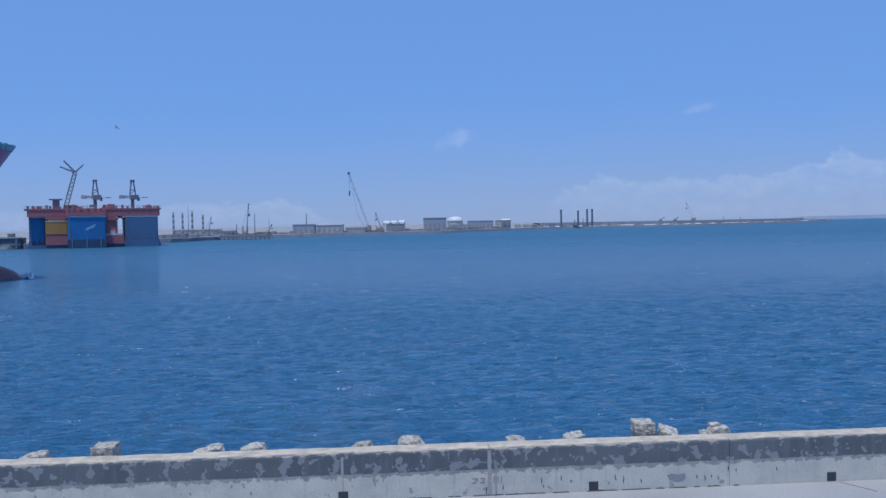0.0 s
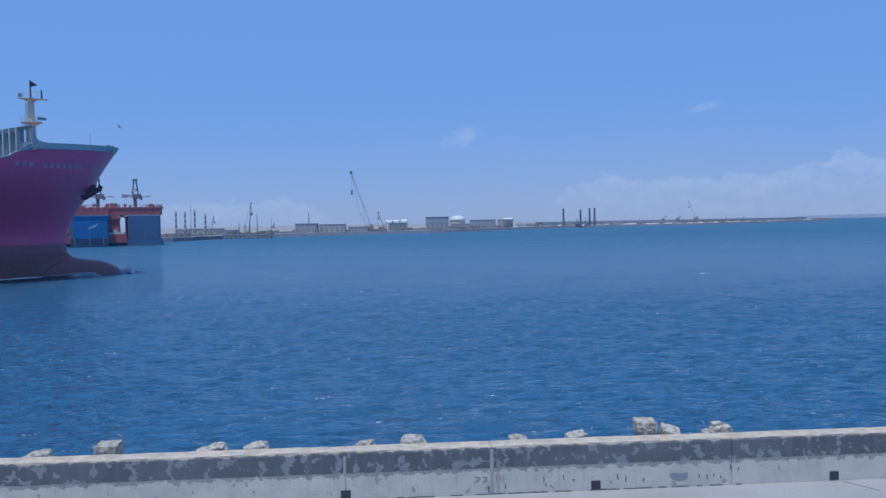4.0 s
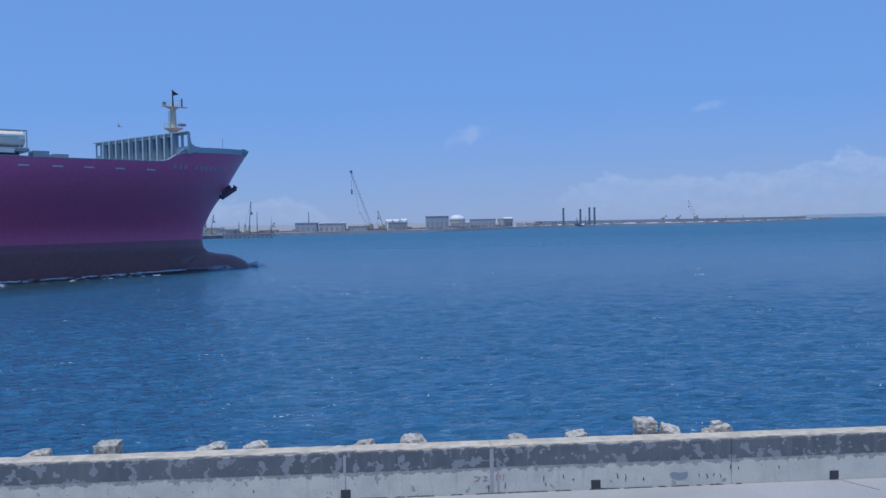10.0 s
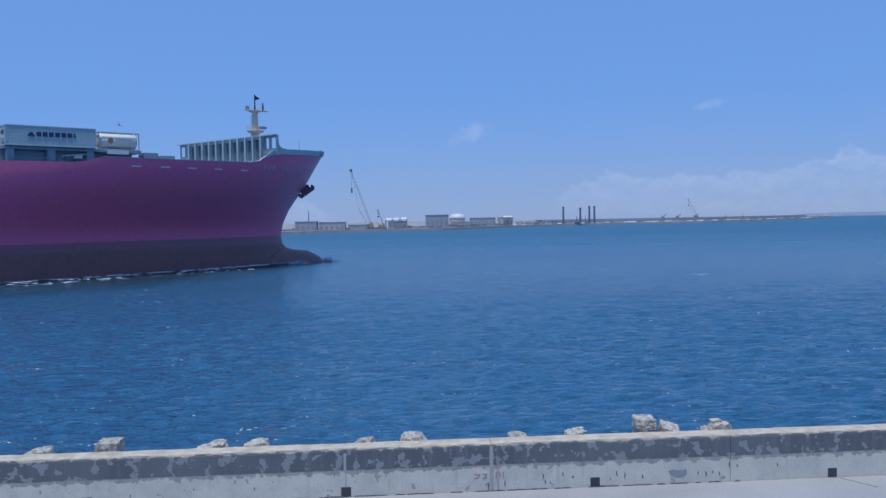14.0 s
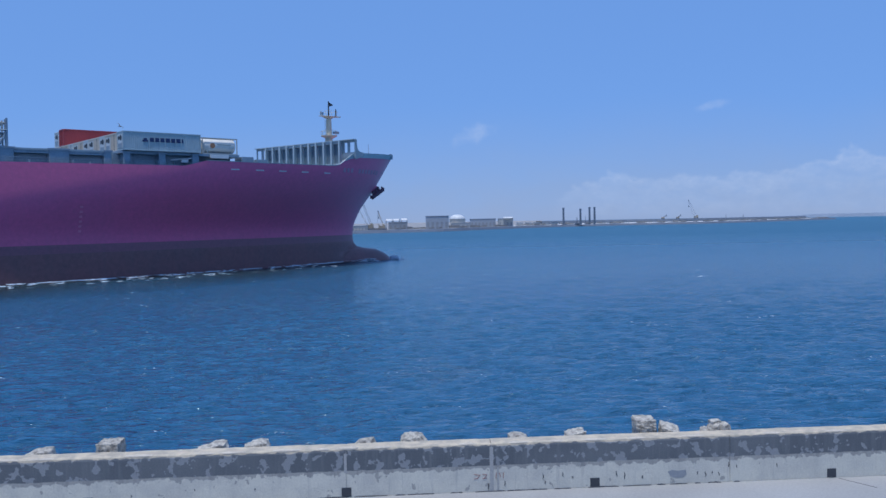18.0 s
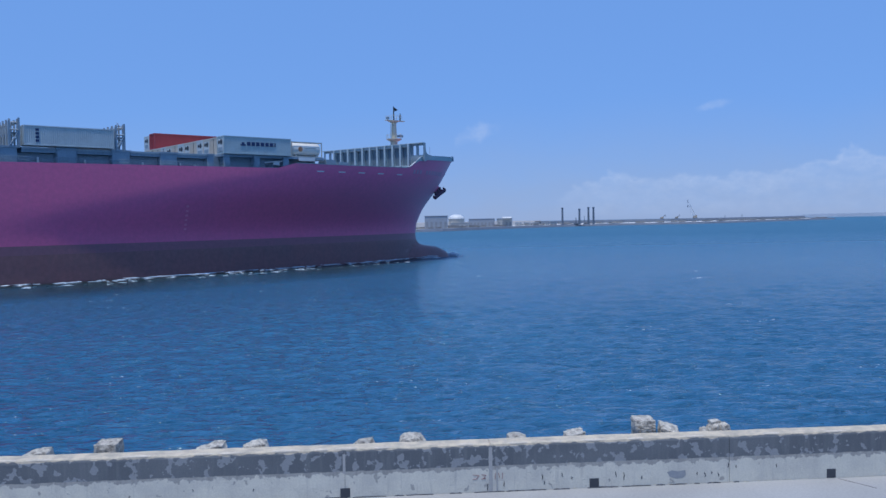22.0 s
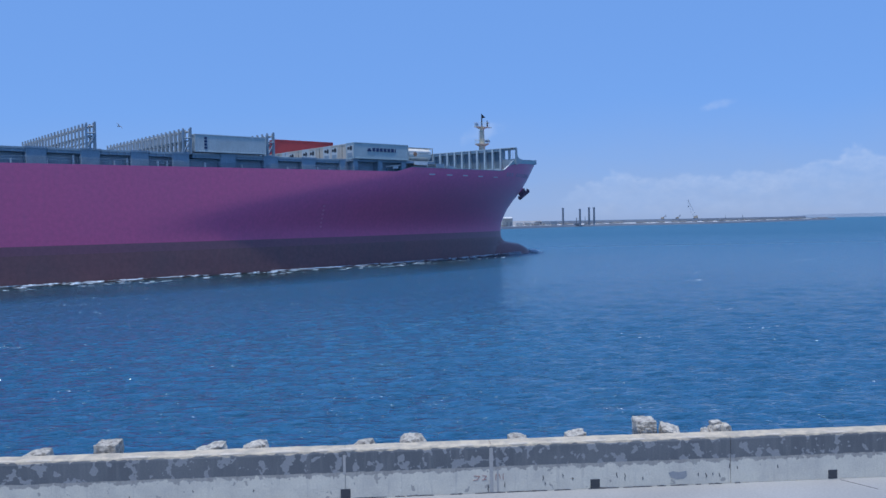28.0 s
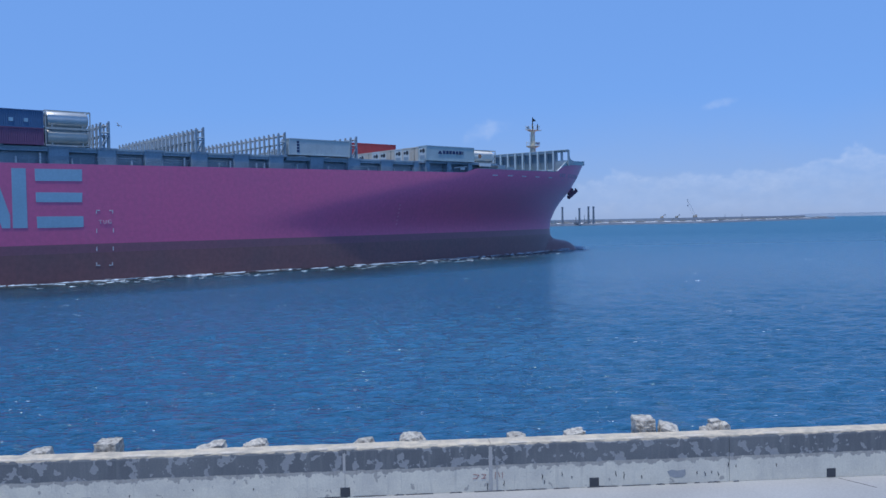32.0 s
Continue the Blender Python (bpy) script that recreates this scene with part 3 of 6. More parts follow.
def boulder(name, x, y, z, sx, sy, sz, seed, square, label, turn=0, tilt=0, slope=0.0):
    """A broken block: a subdivided cube pulled towards a ball and roughened."""
    bm = bmesh.new()
    bmesh.ops.create_cube(bm, size=2)
    bmesh.ops.subdivide_edges(bm, edges=bm.edges[:], cuts=11, use_grid_fill=True)
    for v in bm.verts:
        p = v.co.copy()
        ball = p.normalized() * 1.15
        q = p.lerp(ball, 1 - square)
        q *= 1 + (0.20 - 0.14 * square) * noise.noise(p * 1.1 + Vector((seed * 7.3, 0, 0))) + 0.08 * noise.noise(p * 3.1 + Vector((0, seed * 3.1, 0))) + 0.05 * noise.noise(p * 7.3 + Vector((0, 0, seed * 5.1)))
        lift = 1 + slope * max(-1.0, min(1.0, p.x)) if q.z > -0.4 else 1
        v.co = Vector((q.x * sx, q.y * sy, (q.z + 0.4) * sz * lift - 0.4 * sz))
    me = bpy.data.meshes.new(name)
    bm.to_mesh(me)
    bm.free()
    me.materials.append(M["stone"])
    ob = new(name, me)
    low = min((pose(0, 0, 0, tilt, 0, turn) @ v.co).z for v in me.vertices)
    ob.matrix_basis = WALL @ pose(x, y, z - low - 0.02, tilt, 0, turn)
    return tagged(ob, label, "boulder", group="blocks along the wall")


LEDGE = 0.5
BLOCKS = [(-8.62, 0.30, 0.27, 0.275, 0.35, 5, 0), (-7.17, 0.30, 0.27, 0.345, 0.85, 0, 0), (-5.07, 0.31, 0.27, 0.275, 0.4, 3, 0), (-4.15, 0.28, 0.26, 0.285, 0.35, 0, 0),
          (-1.90, 0.24, 0.20, 0.275, 0.3, -4, -14), (-0.85, 0.28, 0.26, 0.28, 0.25, 0, 0), (1.40, 0.25, 0.26, 0.27, 0.55, 4, 0), (2.66, 0.26, 0.25, 0.30, 0.8, 0, 0),
          (4.19, 0.24, 0.22, 0.32, 0.97, 4, 0), (4.74, 0.27, 0.22, 0.325, 0.72, -12, 12), (5.70, 0.16, 0.16, 0.325, 0.35, 20, 0), (5.50, 0.13, 0.14, 0.285, 0.6, -25, 8), (5.93, 0.14, 0.15, 0.30, 0.5, 35, -6)]
for i, (x, sx, sy, sz, sq, turn, tilt) in enumerate(BLOCKS):
    kind = "squared weathered concrete block on the ledge behind the wall" if sq > 0.6 else "rounded weathered boulder on the ledge behind the wall"
    slope = {0: 0.16, 2: 0.12, 3: 0.08, 4: 0.14, 7: 0.10, 9: -0.16, 10: 0.2}.get(i, 0.0)
    boulder("boulder", x + 0.19, THICK + 0.06 + sy, LEDGE, sx * (0.78 if sq > 0.5 else 0.98), sy, (sz - (0.03 if sq > 0.5 else 0.012)) / (1 + 0.6 * abs(slope)), i + 1, sq, kind, turn, tilt, slope)

# a paler broken slab lying on the squared block, and a chip on the rubble
for x, z, size, seed, turn, tilt in ((4.37, 1.04, (0.215, 0.23, 0.105), 31, -3, 3), (5.95, 1.09, (0.12, 0.08, 0.03), 33, 15, 8)):
    boulder("broken_slab", x, THICK + 0.28, z + LEDGE - 0.5, *size, seed, 0.93, "pale broken concrete slab resting on a block", turn, tilt)

# ---- structure: far shore ----
SHORE = [(-900, 120), (-420, 250), (-181, 352), (-160, 408), (-143, 448), (-136, 520), (-105, 562), (-72, 596), (1, 650), (61, 772), (127, 868), (195, 914), (292, 934), (470, 1140), (624, 1340)]


def shore_strip(name, near, far, z_near, z_far, z_low, material, label, jag=0.0, lo=0, hi=99):
    """A strip of land along the shoreline, from near to far metres behind it."""
    pts = [Vector(p) for p in SHORE[lo:hi]]
    fine = []
    for a, b in zip(pts, pts[1:]):
        k = max(2, int((b - a).length / 7))
        fine += [a.lerp(b, i / k) for i in range(k)]
    fine.append(pts[-1])
    r = random.Random(name)
    vs = []
    for p in fine:
        away = Vector((-0.25, 1)).normalized()
        j = r.uniform(-1, 1) * jag
        a, b = p + away * near, p + away * far
        zj = r.uniform(-1, 1) * jag * 0.25
        vs += [(a.x + j, a.y + j, z_low), (a.x + j, a.y + 1.5 + (z_near - z_low) * 1.2 + j, z_near + zj), (b.x, b.y, z_far + zj), (b.x, b.y + 2, z_low)]
    fs = grid_faces(len(fine), 4)
    return tagged(part(name, (vs, fs), material), label, "shore", kind="structure")


shore_strip("shore_revetment", 0, 14, 2.0, 2.2, -2, M["rock"], "dark rock revetment along the far shore", 0.8)
shore_strip("shore_flat", 10, 300, 2.1, 2.4, -2, M["land"], "flat sandy reclaimed land behind the far shore", 0.1, 0, 10)


def build_hinterland():
    """The flat ground that runs back to the horizon."""
    near = [(-900, 330), (-420, 420), (-300, 500), (-180, 620), (-110, 720), (-40, 800), (20, 870), (70, 930), (110, 960)]
    k = len(near)
    vs = [(x, y, 2.45) for x, y in near] + [(-3600 + 4140 * i / (k - 1), 4600, 2.6) for i in range(k)]
    vs += [(x, y, -2) for x, y in near] + [(x, y + 5, -2) for x, y, z in vs[k:2 * k]]
    fs = [(i, i + 1, i + k + 1, i + k) for i in range(k - 1)] + [(i + 2 * k, i + 1 + 2 * k, i + 1, i) for i in range(k - 1)] + [(k - 1, 3 * k - 1, 4 * k - 1, 2 * k - 1)]
    tagged(part("hinterland", (vs, fs), M["land"]), "flat sandy ground running back to the horizon", "ground", kind="structure")


build_hinterland()
shore_strip("sand_strip", 12, 60, 2.2, 2.6, -1, M["pale"], "pale sand strip behind the revetment", 0.5, 9)
shore_strip("outer_mole", 70, 90, 6.0, 6.0, -1, M["rock"], "long dark outer mole", 0.3, 10)


def build_hill():
    r = random.Random(3)
    vs, k = [], 60
    for i in range(k):
        x = 1050 + (2400 - 1050) * i / (k - 1)
        h = (3 + 9 * min(1, i / 6)) * (0.85 + 0.25 * noise.noise((i * 0.35, 2, 0)))
        vs += [(x, 2500, -1), (x, 2530, h), (x, 2700, h * 0.9), (x, 2800, -1)]
    return tagged(part("distant_headland", (vs, grid_faces(k, 4)), M["haze_hill"]), "low headland on the horizon with blue haze painted into its colour", "backdrop", kind="structure")


build_hill()


def smooth01(f):
    f = min(1.0, max(0.0, f))
    return f * f * (3 - 2 * f)


def knots(table, x):
    """A smooth line through a short table of (x, value)."""
    if x <= table[0][0]:
        return table[0][1]
    for (a, p), (b, q) in zip(table, table[1:]):
        if x <= b:
            return p + (q - p) * smooth01((x - a) / (b - a))
    return table[-1][1]


def billow(x, z, seed):
    """Rounded lumps at three sizes, 0 to about 1."""
    return sum(abs(noise.noise((x * f, z * f, seed))) * w for f, w in ((0.004, 0.55), (0.010, 0.3), (0.026, 0.15))) * 1.8


def vapour_sheet(name, x0, x1, z0, z1, nx, nz, y, thick, material, label, category):
    vs, soft = [], []
    for j in range(nz):
        for i in range(nx):
            x, z = x0 + (x1 - x0) * i / (nx - 1), z0 + (z1 - z0) * j / (nz - 1)
            vs.append((x, y, z))
            soft.append(thick(x, z))
    ob = part(name, (vs, grid_faces(nz, nx)), material, smooth=True)
    at = ob.data.attributes.new("soft", "FLOAT", "POINT")
    at.data.foreach_set("value", soft)
    ob.visible_shadow = False
    return tagged(ob, label, category, kind="structure")


EAST_TOPS = [(560, 120), (700, 215), (960, 255), (1130, 215), (1290, 255), (1560, 250), (1850, 285), (2060, 330), (2170, 405), (2330, 350), (2600, 370), (3200, 330)]
WEST_TOPS = [(-2500, 130), (-2050, 110), (-1840, 165), (-1640, 120), (-1400, 150), (-1160, 160), (-960, 150), (-760, 150), (-560, 40)]


def heap_cloud(tops, seed, lift, strength, lo, hi):
    """Thickness of a low bank of heaped cloud with a lumpy upper edge that melts downward into the haze."""
    def thick(x, z):
        depth = knots(tops, x) + lift * (billow(x, z * 1.5, seed) - 0.45) - z
        edge = smooth01(depth / 34)
        body = 0.22 + 0.78 * math.exp(-max(0.0, depth) / 70)
        ends = smooth01((x - lo) / 260) * smooth01((hi - x) / 160)
        return strength * edge * body * ends * (0.45 + 0.75 * billow(x * 0.7, z * 2.2, seed + 7)) * smooth01((z + 5) / 40)
    return thick


def wisp(x, z, w, h, slant, seed, strength):
    def thick(px, pz):
        a, b = (px - x) / w, (pz - z - slant * (px - x)) / h
        r = math.hypot(a, b) + 0.55 * (billow(px * 2.2, pz * 2.2, seed) - 0.45)
        return strength * smooth01((1 - r) / 0.75)
    return thick


def build_clouds():
    """Thin low clouds, far behind everything, drifting slowly."""
    out = []
    for name, box_of, grid, thick, drift in [
            ("cloud_bank", (500, 3250, 0, 520), (260, 64), heap_cloud(EAST_TOPS, 3.0, 95, 0.52, 520, 3240), (70, 8)),
            ("shore_cloud", (-2560, -520, 0, 260), (220, 44), heap_cloud(WEST_TOPS, 8.0, 80, 0.46, -2550, -540), (40, 4)),
            ("small_cloud", (-60, 280, 350, 580), (48, 36), wisp(108, 464, 140, 62, 0.34, 5.0, 0.25), (150, 28)),
            ("small_cloud", (1270, 1560, 540, 660), (40, 24), wisp(1415, 602, 120, 30, 0.22, 2.0, 0.16), (95, 8))]:
        ob = vapour_sheet(name, *box_of, *grid, 4600, thick, M["cloud"], "faint white heaped cloud low over the horizon" if "bank" in name or "shore" in name else "small torn wisp of white cloud", "cloud")
        out.append((ob, drift))
    return out


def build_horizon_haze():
    """A glowing sheet that paints pale haze low over the horizon, thinning upward."""
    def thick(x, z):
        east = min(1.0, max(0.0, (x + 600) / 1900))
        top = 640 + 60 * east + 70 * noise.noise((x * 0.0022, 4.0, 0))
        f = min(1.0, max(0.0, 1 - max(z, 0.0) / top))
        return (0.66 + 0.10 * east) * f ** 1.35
    vapour_sheet("horizon_haze", -3300, 3600, -15, 760, 90, 40, 4720, thick, M["haze"], "glowing sheet painted as pale haze low over the horizon", "backdrop")


clouds = build_clouds()
build_horizon_haze()

# ---- container ship: x forward, y to port, z up from the waterline ----
HB = 17.35                      # half breadth
SHIP_WAY = [(0, -81.566, 128.446, 41.145), (4, -68.729, 137.121, 41.120), (8, -55.944, 145.839, 41.070),
            (12, -43.194, 154.660, 40.995), (16, -30.461, 163.645, 40.895), (20, -17.727, 172.858, 40.770),
            (24, -4.973, 182.358, 40.620), (28, 7.817, 192.207, 40.444), (32, 20.663, 202.467, 40.244)]


def ship_pose(t):
    for (t0, *a), (t1, *b) in zip(SHIP_WAY, SHIP_WAY[1:]):
        if t <= t1:
            k = (t - t0) / (t1 - t0)
            x, y, r = (p + (q - p) * k for p, q in zip(a, b))
            return pose(x, y, 0, 0, 0, r)


def lerp_table(table, x):
    for (a, p), (b, q) in zip(table, table[1:]):
        if x <= b:
            return p + (q - p) * max(0.0, (x - a) / (b - a))
    return table[-1][1]


STEM = [(-4, 5.5), (0, 7.3), (2.0, 7.6), (2.4, 11.6), (2.7, 10.4), (3.1, 8.6), (3.9, 7.75), (5.2, 7.5), (7.3, 7.75), (8.6, 8.35), (10.6, 9.35), (12, 10.3), (13.8, 11.6), (16.9, 13.25), (18, 13.95), (19.9, 15.3), (21.4, 16.35)]
SHEER = [(-240, 16.2), (-119, 16.6), (-34.0, 17.2), (-33.9, 17.25), (-32.2, 18.1), (-20, 18.05), (-6.0, 18.2), (-4.6, 18.35), (-3.4, 18.9), (-2.4, 19.7), (-1.4, 20.45), (-0.2, 20.72), (16.4, 21.4)]


def half_breadth(d, w):
    """Half breadth d metres abaft the stem at height w."""
    k = min(1, max(0, (w - 6.0) / 12.0))
    k = k * k * (3 - 2 * k)
    run = 92 + (56 - 92) * k
    x = min(1, max(0, d / run))
    fine, full = math.sin(x * math.pi / 2) ** 0.75, math.sqrt(1 - (1 - x) ** 2.5)   # sharp forefoot, rounded at deck level
    hb = HB * (fine * (1 - k) + full * k)
    if w < 0:
        hb *= 1 + w * 0.01
    return hb


def stem_at(w):
    return lerp_table(STEM, w)


STEM_PLAIN = [row for row in STEM if not 1.9 < row[0] < 3.8]


def hull_y(u, w, d):
    """Half breadth at u, w; the knuckle over the bulb is thin."""
    return max(half_breadth(max(0.0, lerp_table(STEM_PLAIN, w) - u), w), min(1.2, 0.5 * math.sqrt(max(0.0, d))))


HULL_D = [0, 0.04, 0.12, 0.25, 0.4, 0.65, 0.9, 1.2, 1.6, 2.6, 4, 5.5, 7, 8.5, 10, 11.5, 13, 14.2, 15.4, 16.3, 17.2, 18.0, 18.8, 19.6, 20.5, 21.5, 22.5, 23.5, 25, 27, 30, 34, 38, 42, 46, 49, 49.8, 50.6, 51.5, 54,
          58, 63, 68, 74, 80, 86, 92, 98, 104, 112, 125, 140, 160, 190, 225]


def hull_strip(levels, side, u_top=None):
    vs = []
    for lv in levels:
        for d in HULL_D:
            if isinstance(lv, tuple):            # share of the way from a fixed height up to the sheer line
                base, share, drop = lv
                u = stem_at(21.4) - d
                for _ in range(3):
                    top = lerp_table(SHEER, u) - drop
                    w = base + (top - base) * share
                    u = stem_at(w) - d
            else:
                w = lv
                u = stem_at(w) - d
            vs.append((u, side * (hull_y(u, w, d) if 1.9 < w < 3.8 else half_breadth(d, w)), w))
    return vs, grid_faces(len(levels), len(HULL_D), flip=side < 0)


def build_ship():
    ship = empty("container_ship")
    tagged(ship, "magenta container ship under way with a sparse deck load", "ship")
    low = [-3, -1.5, -0.5, 0, 0.5, 1, 2, 2.4, 2.7, 3.1, 3.5, 3.9, 4.2]
    boot = [4.2, 4.6, 5.0, 5.45]
    high = [5.45, 6.5, 7.5, 8.5, 9.5, 10.5, 11.5, 12.5, 13.5, 14.5, 15.5] + [(15.5, s, 0) for s in (0.2, 0.4, 0.6, 0.8, 1.0)]
    for side, nm in ((-1, "starboard"), (1, "port")):
        part("hull_bottom", hull_strip(low, side), M["antifoul"], ship, "dull brown-red antifouling below the boot line", True)
        part("boot_stripe", hull_strip(boot, side), M["boot"], ship, "dark stripe at the boot line", True)
        part("hull_side", hull_strip(high, side), M["magenta"], ship, "magenta hull plating", True)
    part("keel_plate", ([(p[0], s * p[1], -3.02) for s in (-1, 1) for p in hull_strip([-3], 1)[0]], grid_faces(2, len(HULL_D))), M["antifoul"], ship)
    # transom
    u = stem_at(10) - HULL_D[-1]
    part("transom", box(u - 2, u - 0.1, -HB, HB, -3, 16.2, 1.0), M["magenta"], ship)
    # deck, inside the bulwark
    dv = []
    for s in (-1, 1):
        for d in HULL_D:
            uu = stem_at(16.3) - d
            dv.append((uu, s * max(0, half_breadth(d, 16.3) - 0.05), 16.3))
    part("main_deck", (dv, grid_faces(2, len(HULL_D))), M["steel"], ship, "grey-blue steel deck")
    # bulbous bow
    vs, k = [], 20
    secs = [(-14, -1.8, 3.4, 3.8), (-6, -1.8, 2.8, 4.1), (2, -1.8, 2.6, 4.4), (6, -1.5, 2.5, 4.6), (8.6, -1.4, 2.35, 4.4), (10.5, -1.3, 2.25, 4.05), (13, -1.2, 2.1, 3.65), (14.6, -1.2, 1.85, 3.05), (15.8, -1.2, 1.5, 2.45), (16.5, -1.2, 1.05, 1.75), (17.0, -1.1, 0.55, 1.0), (17.2, -1.1, 0.05, 0.2)]
    for uu, zc, ry, rz in secs:
        for i in range(k):
            a = 2 * math.pi * i / k
            vs.append((uu, ry * math.cos(a), zc + rz * math.sin(a)))
    fs = [(i * k + j, i * k + (j + 1) % k, (i + 1) * k + (j + 1) % k, (i + 1) * k + j) for i in range(len(secs) - 1) for j in range(k)]
    part("bulbous_bow", (vs, fs), M["antifoul"], ship, "brown-red bulb breaking the surface", True)
    # painted strip round the forecastle rail
    for side in (-1, 1):
        vs, ds = [], [0, 0.04, 0.12, 0.25, 0.4, 0.65, 0.9, 1.2, 1.6, 2.6, 4, 5.5, 7, 8.5, 10, 11.5, 13, 14.2, 15.4, 16.3, 17.2, 18.0]
        for drop in (0.78, 0.4, -0.02):
            for d in ds:
                uu = stem_at(21.4) - d
                for _ in range(3):
                    w = lerp_table(SHEER, uu) - drop * min(1.0, max(0.0, (uu + 2.6) / 1.4))
                    uu = stem_at(w) - d
                vs.append((uu + 0.06, side * (half_breadth(d, w) + 0.035), w))
        part("bulwark_strip", (vs, grid_faces(3, len(ds), side < 0)), M["rib"], ship, "pale grey-green bulwark strip", True)
        # rail cap; a white copy paints the light along the swoop
        cap = []
        for d in HULL_D:
            uu = stem_at(21.4) - d
            for _ in range(3):
                w = lerp_table(SHEER, uu)
                uu = stem_at(w) - d
            if uu > -34.5:
                b = half_breadth(d, w)
                cap.append([(uu, side * (b + 0.07), w), (uu, side * (b + 0.07), w + 0.10), (uu, side * max(0, b - 0.35), w + 0.10), (uu, side * max(0, b - 0.35), w)])
        part("rail_cap", ([p for c in cap for p in c], grid_faces(len(cap), 4)), M["teal"], ship, "grey-green rail along the bulwark")
        swoop = [c for c in cap if -5.6 < c[0][0] < -2.0]
        part("swoop_rail", ([(p[0], p[1] * 1.004, p[2] + 0.05) for c in swoop for p in c], grid_faces(len(swoop), 4)), M["white"], ship, "curved rail where the bulwark rises, its lit look painted white")
    return ship


ship = build_ship()


def side_y(u, w, out=0.04):
    """The starboard plating at u, w."""
    return -half_breadth(lerp_table(STEM_PLAIN, w) - u, w) - out


def side_panel(name, corners, material, label=""):
    """A flat mark painted on the starboard side, given by (u, w) corners in order."""
    vs = [(u, side_y(u, w), w) for u, w in corners]
    vs += [(u, side_y(u, w, 0.0) + 0.01, w) for u, w in corners]
    k = len(corners)
    fs = [tuple(range(k)), tuple(range(k, 2 * k))[::-1]] + [(i, i + k, (i + 1) % k + k, (i + 1) % k) for i in range(k)]
    return part(name, (vs, fs), material, ship, label)


# great pale marks on the side, plain bars
for c in [[(-113.95, 15.9), (-107.75, 15.95), (-107.78, 14.3), (-113.93, 14.25)], [(-113.9, 12.7), (-107.8, 12.7), (-107.85, 11.35), (-113.9, 11.35)],
          [(-113.88, 9.4), (-107.75, 9.4), (-107.75, 7.85), (-113.85, 7.82)],
          [(-116.85, 15.9), (-115.08, 15.92), (-115.06, 7.85), (-116.9, 7.87)], [(-120.9, 15.9), (-119.1, 15.9), (-117.2, 9.6), (-117.2, 7.87), (-118.2, 7.87)]]:
    side_panel("painted_bar", c, M["logo"], "pale blue painted bar on the hull")
# thruster and draught marks near midship: corner ticks and the word TUG
for u, w, du, dw in [(-106.0, 10.25, 1, -1), (-103.6, 10.23, -1, -1), (-106.2, 2.3, 1, 1), (-103.85, 2.25, -1, 1)]:
    side_panel("corner_tick", [(u, w), (u + 0.55 * du, w), (u + 0.55 * du, w + 0.12 * dw), (u, w + 0.12 * dw)], M["white"])
    side_panel("corner_tick", [(u, w), (u + 0.12 * du, w), (u + 0.12 * du, w + 0.5 * dw), (u, w + 0.5 * dw)], M["white"])
for u, w in [(-106.05, 7.6), (-103.7, 7.6), (-106.1, 5.0), (-103.8, 5.0)]:
    side_panel("edge_tick", [(u, w), (u + 0.12, w), (u + 0.12, w - 0.6), (u, w - 0.6)], M["white"])


def lettering(text, u, w, size, material):
    cu = bpy.data.curves.new("text", "FONT")
    cu.body, cu.size, cu.extrude, cu.space_character = text, size, 0.02, 1.35
    ob = new("text", cu)
    me = bpy.data.meshes.new_from_object(ob)
    bpy.data.objects.remove(ob)
    bpy.data.curves.remove(cu)
    me.materials.clear()
    me.materials.append(material)
    lt = new("lettering", me)
    lt.parent = ship
    lt.matrix_basis = pose(u, side_y(u + 0.8, w, 0.05), w, 90, 0, 0)
    return lt


lettering("TUG", -105.65, 8.3, 0.75, M["white"])
# name on the bow as plain bars, and short white dashes along the flare
for u0, count in ((-3.4, 3), (1.0, 7)):
    for i in range(count):
        a = u0 + i * 1.05
        side_panel("name_bar", [(a, 17.95), (a + 0.62, 17.97), (a + 0.62, 17.2), (a, 17.18)], M["dim"], "dim plain bar where the name stands")
side_panel("dash_mark", [(10.0, 17.75), (11.6, 17.78), (11.6, 17.52), (10.0, 17.5)], M["dim"])
for u in (-26.9, -22.2, -17.6, -12.75, -7.5):
    side_panel("dash_mark", [(u - 0.75, 16.96), (u + 0.75, 16.96), (u + 0.75, 16.76), (u - 0.75, 16.76)], M["white"])
for w in (7.2, 7.9, 8.6, 9.3, 10, 10.7):
    side_panel("draught_mark", [(-51.3, w), (-50.9, w), (-50.9, w + 0.3), (-51.3, w + 0.3)], M["faint"])


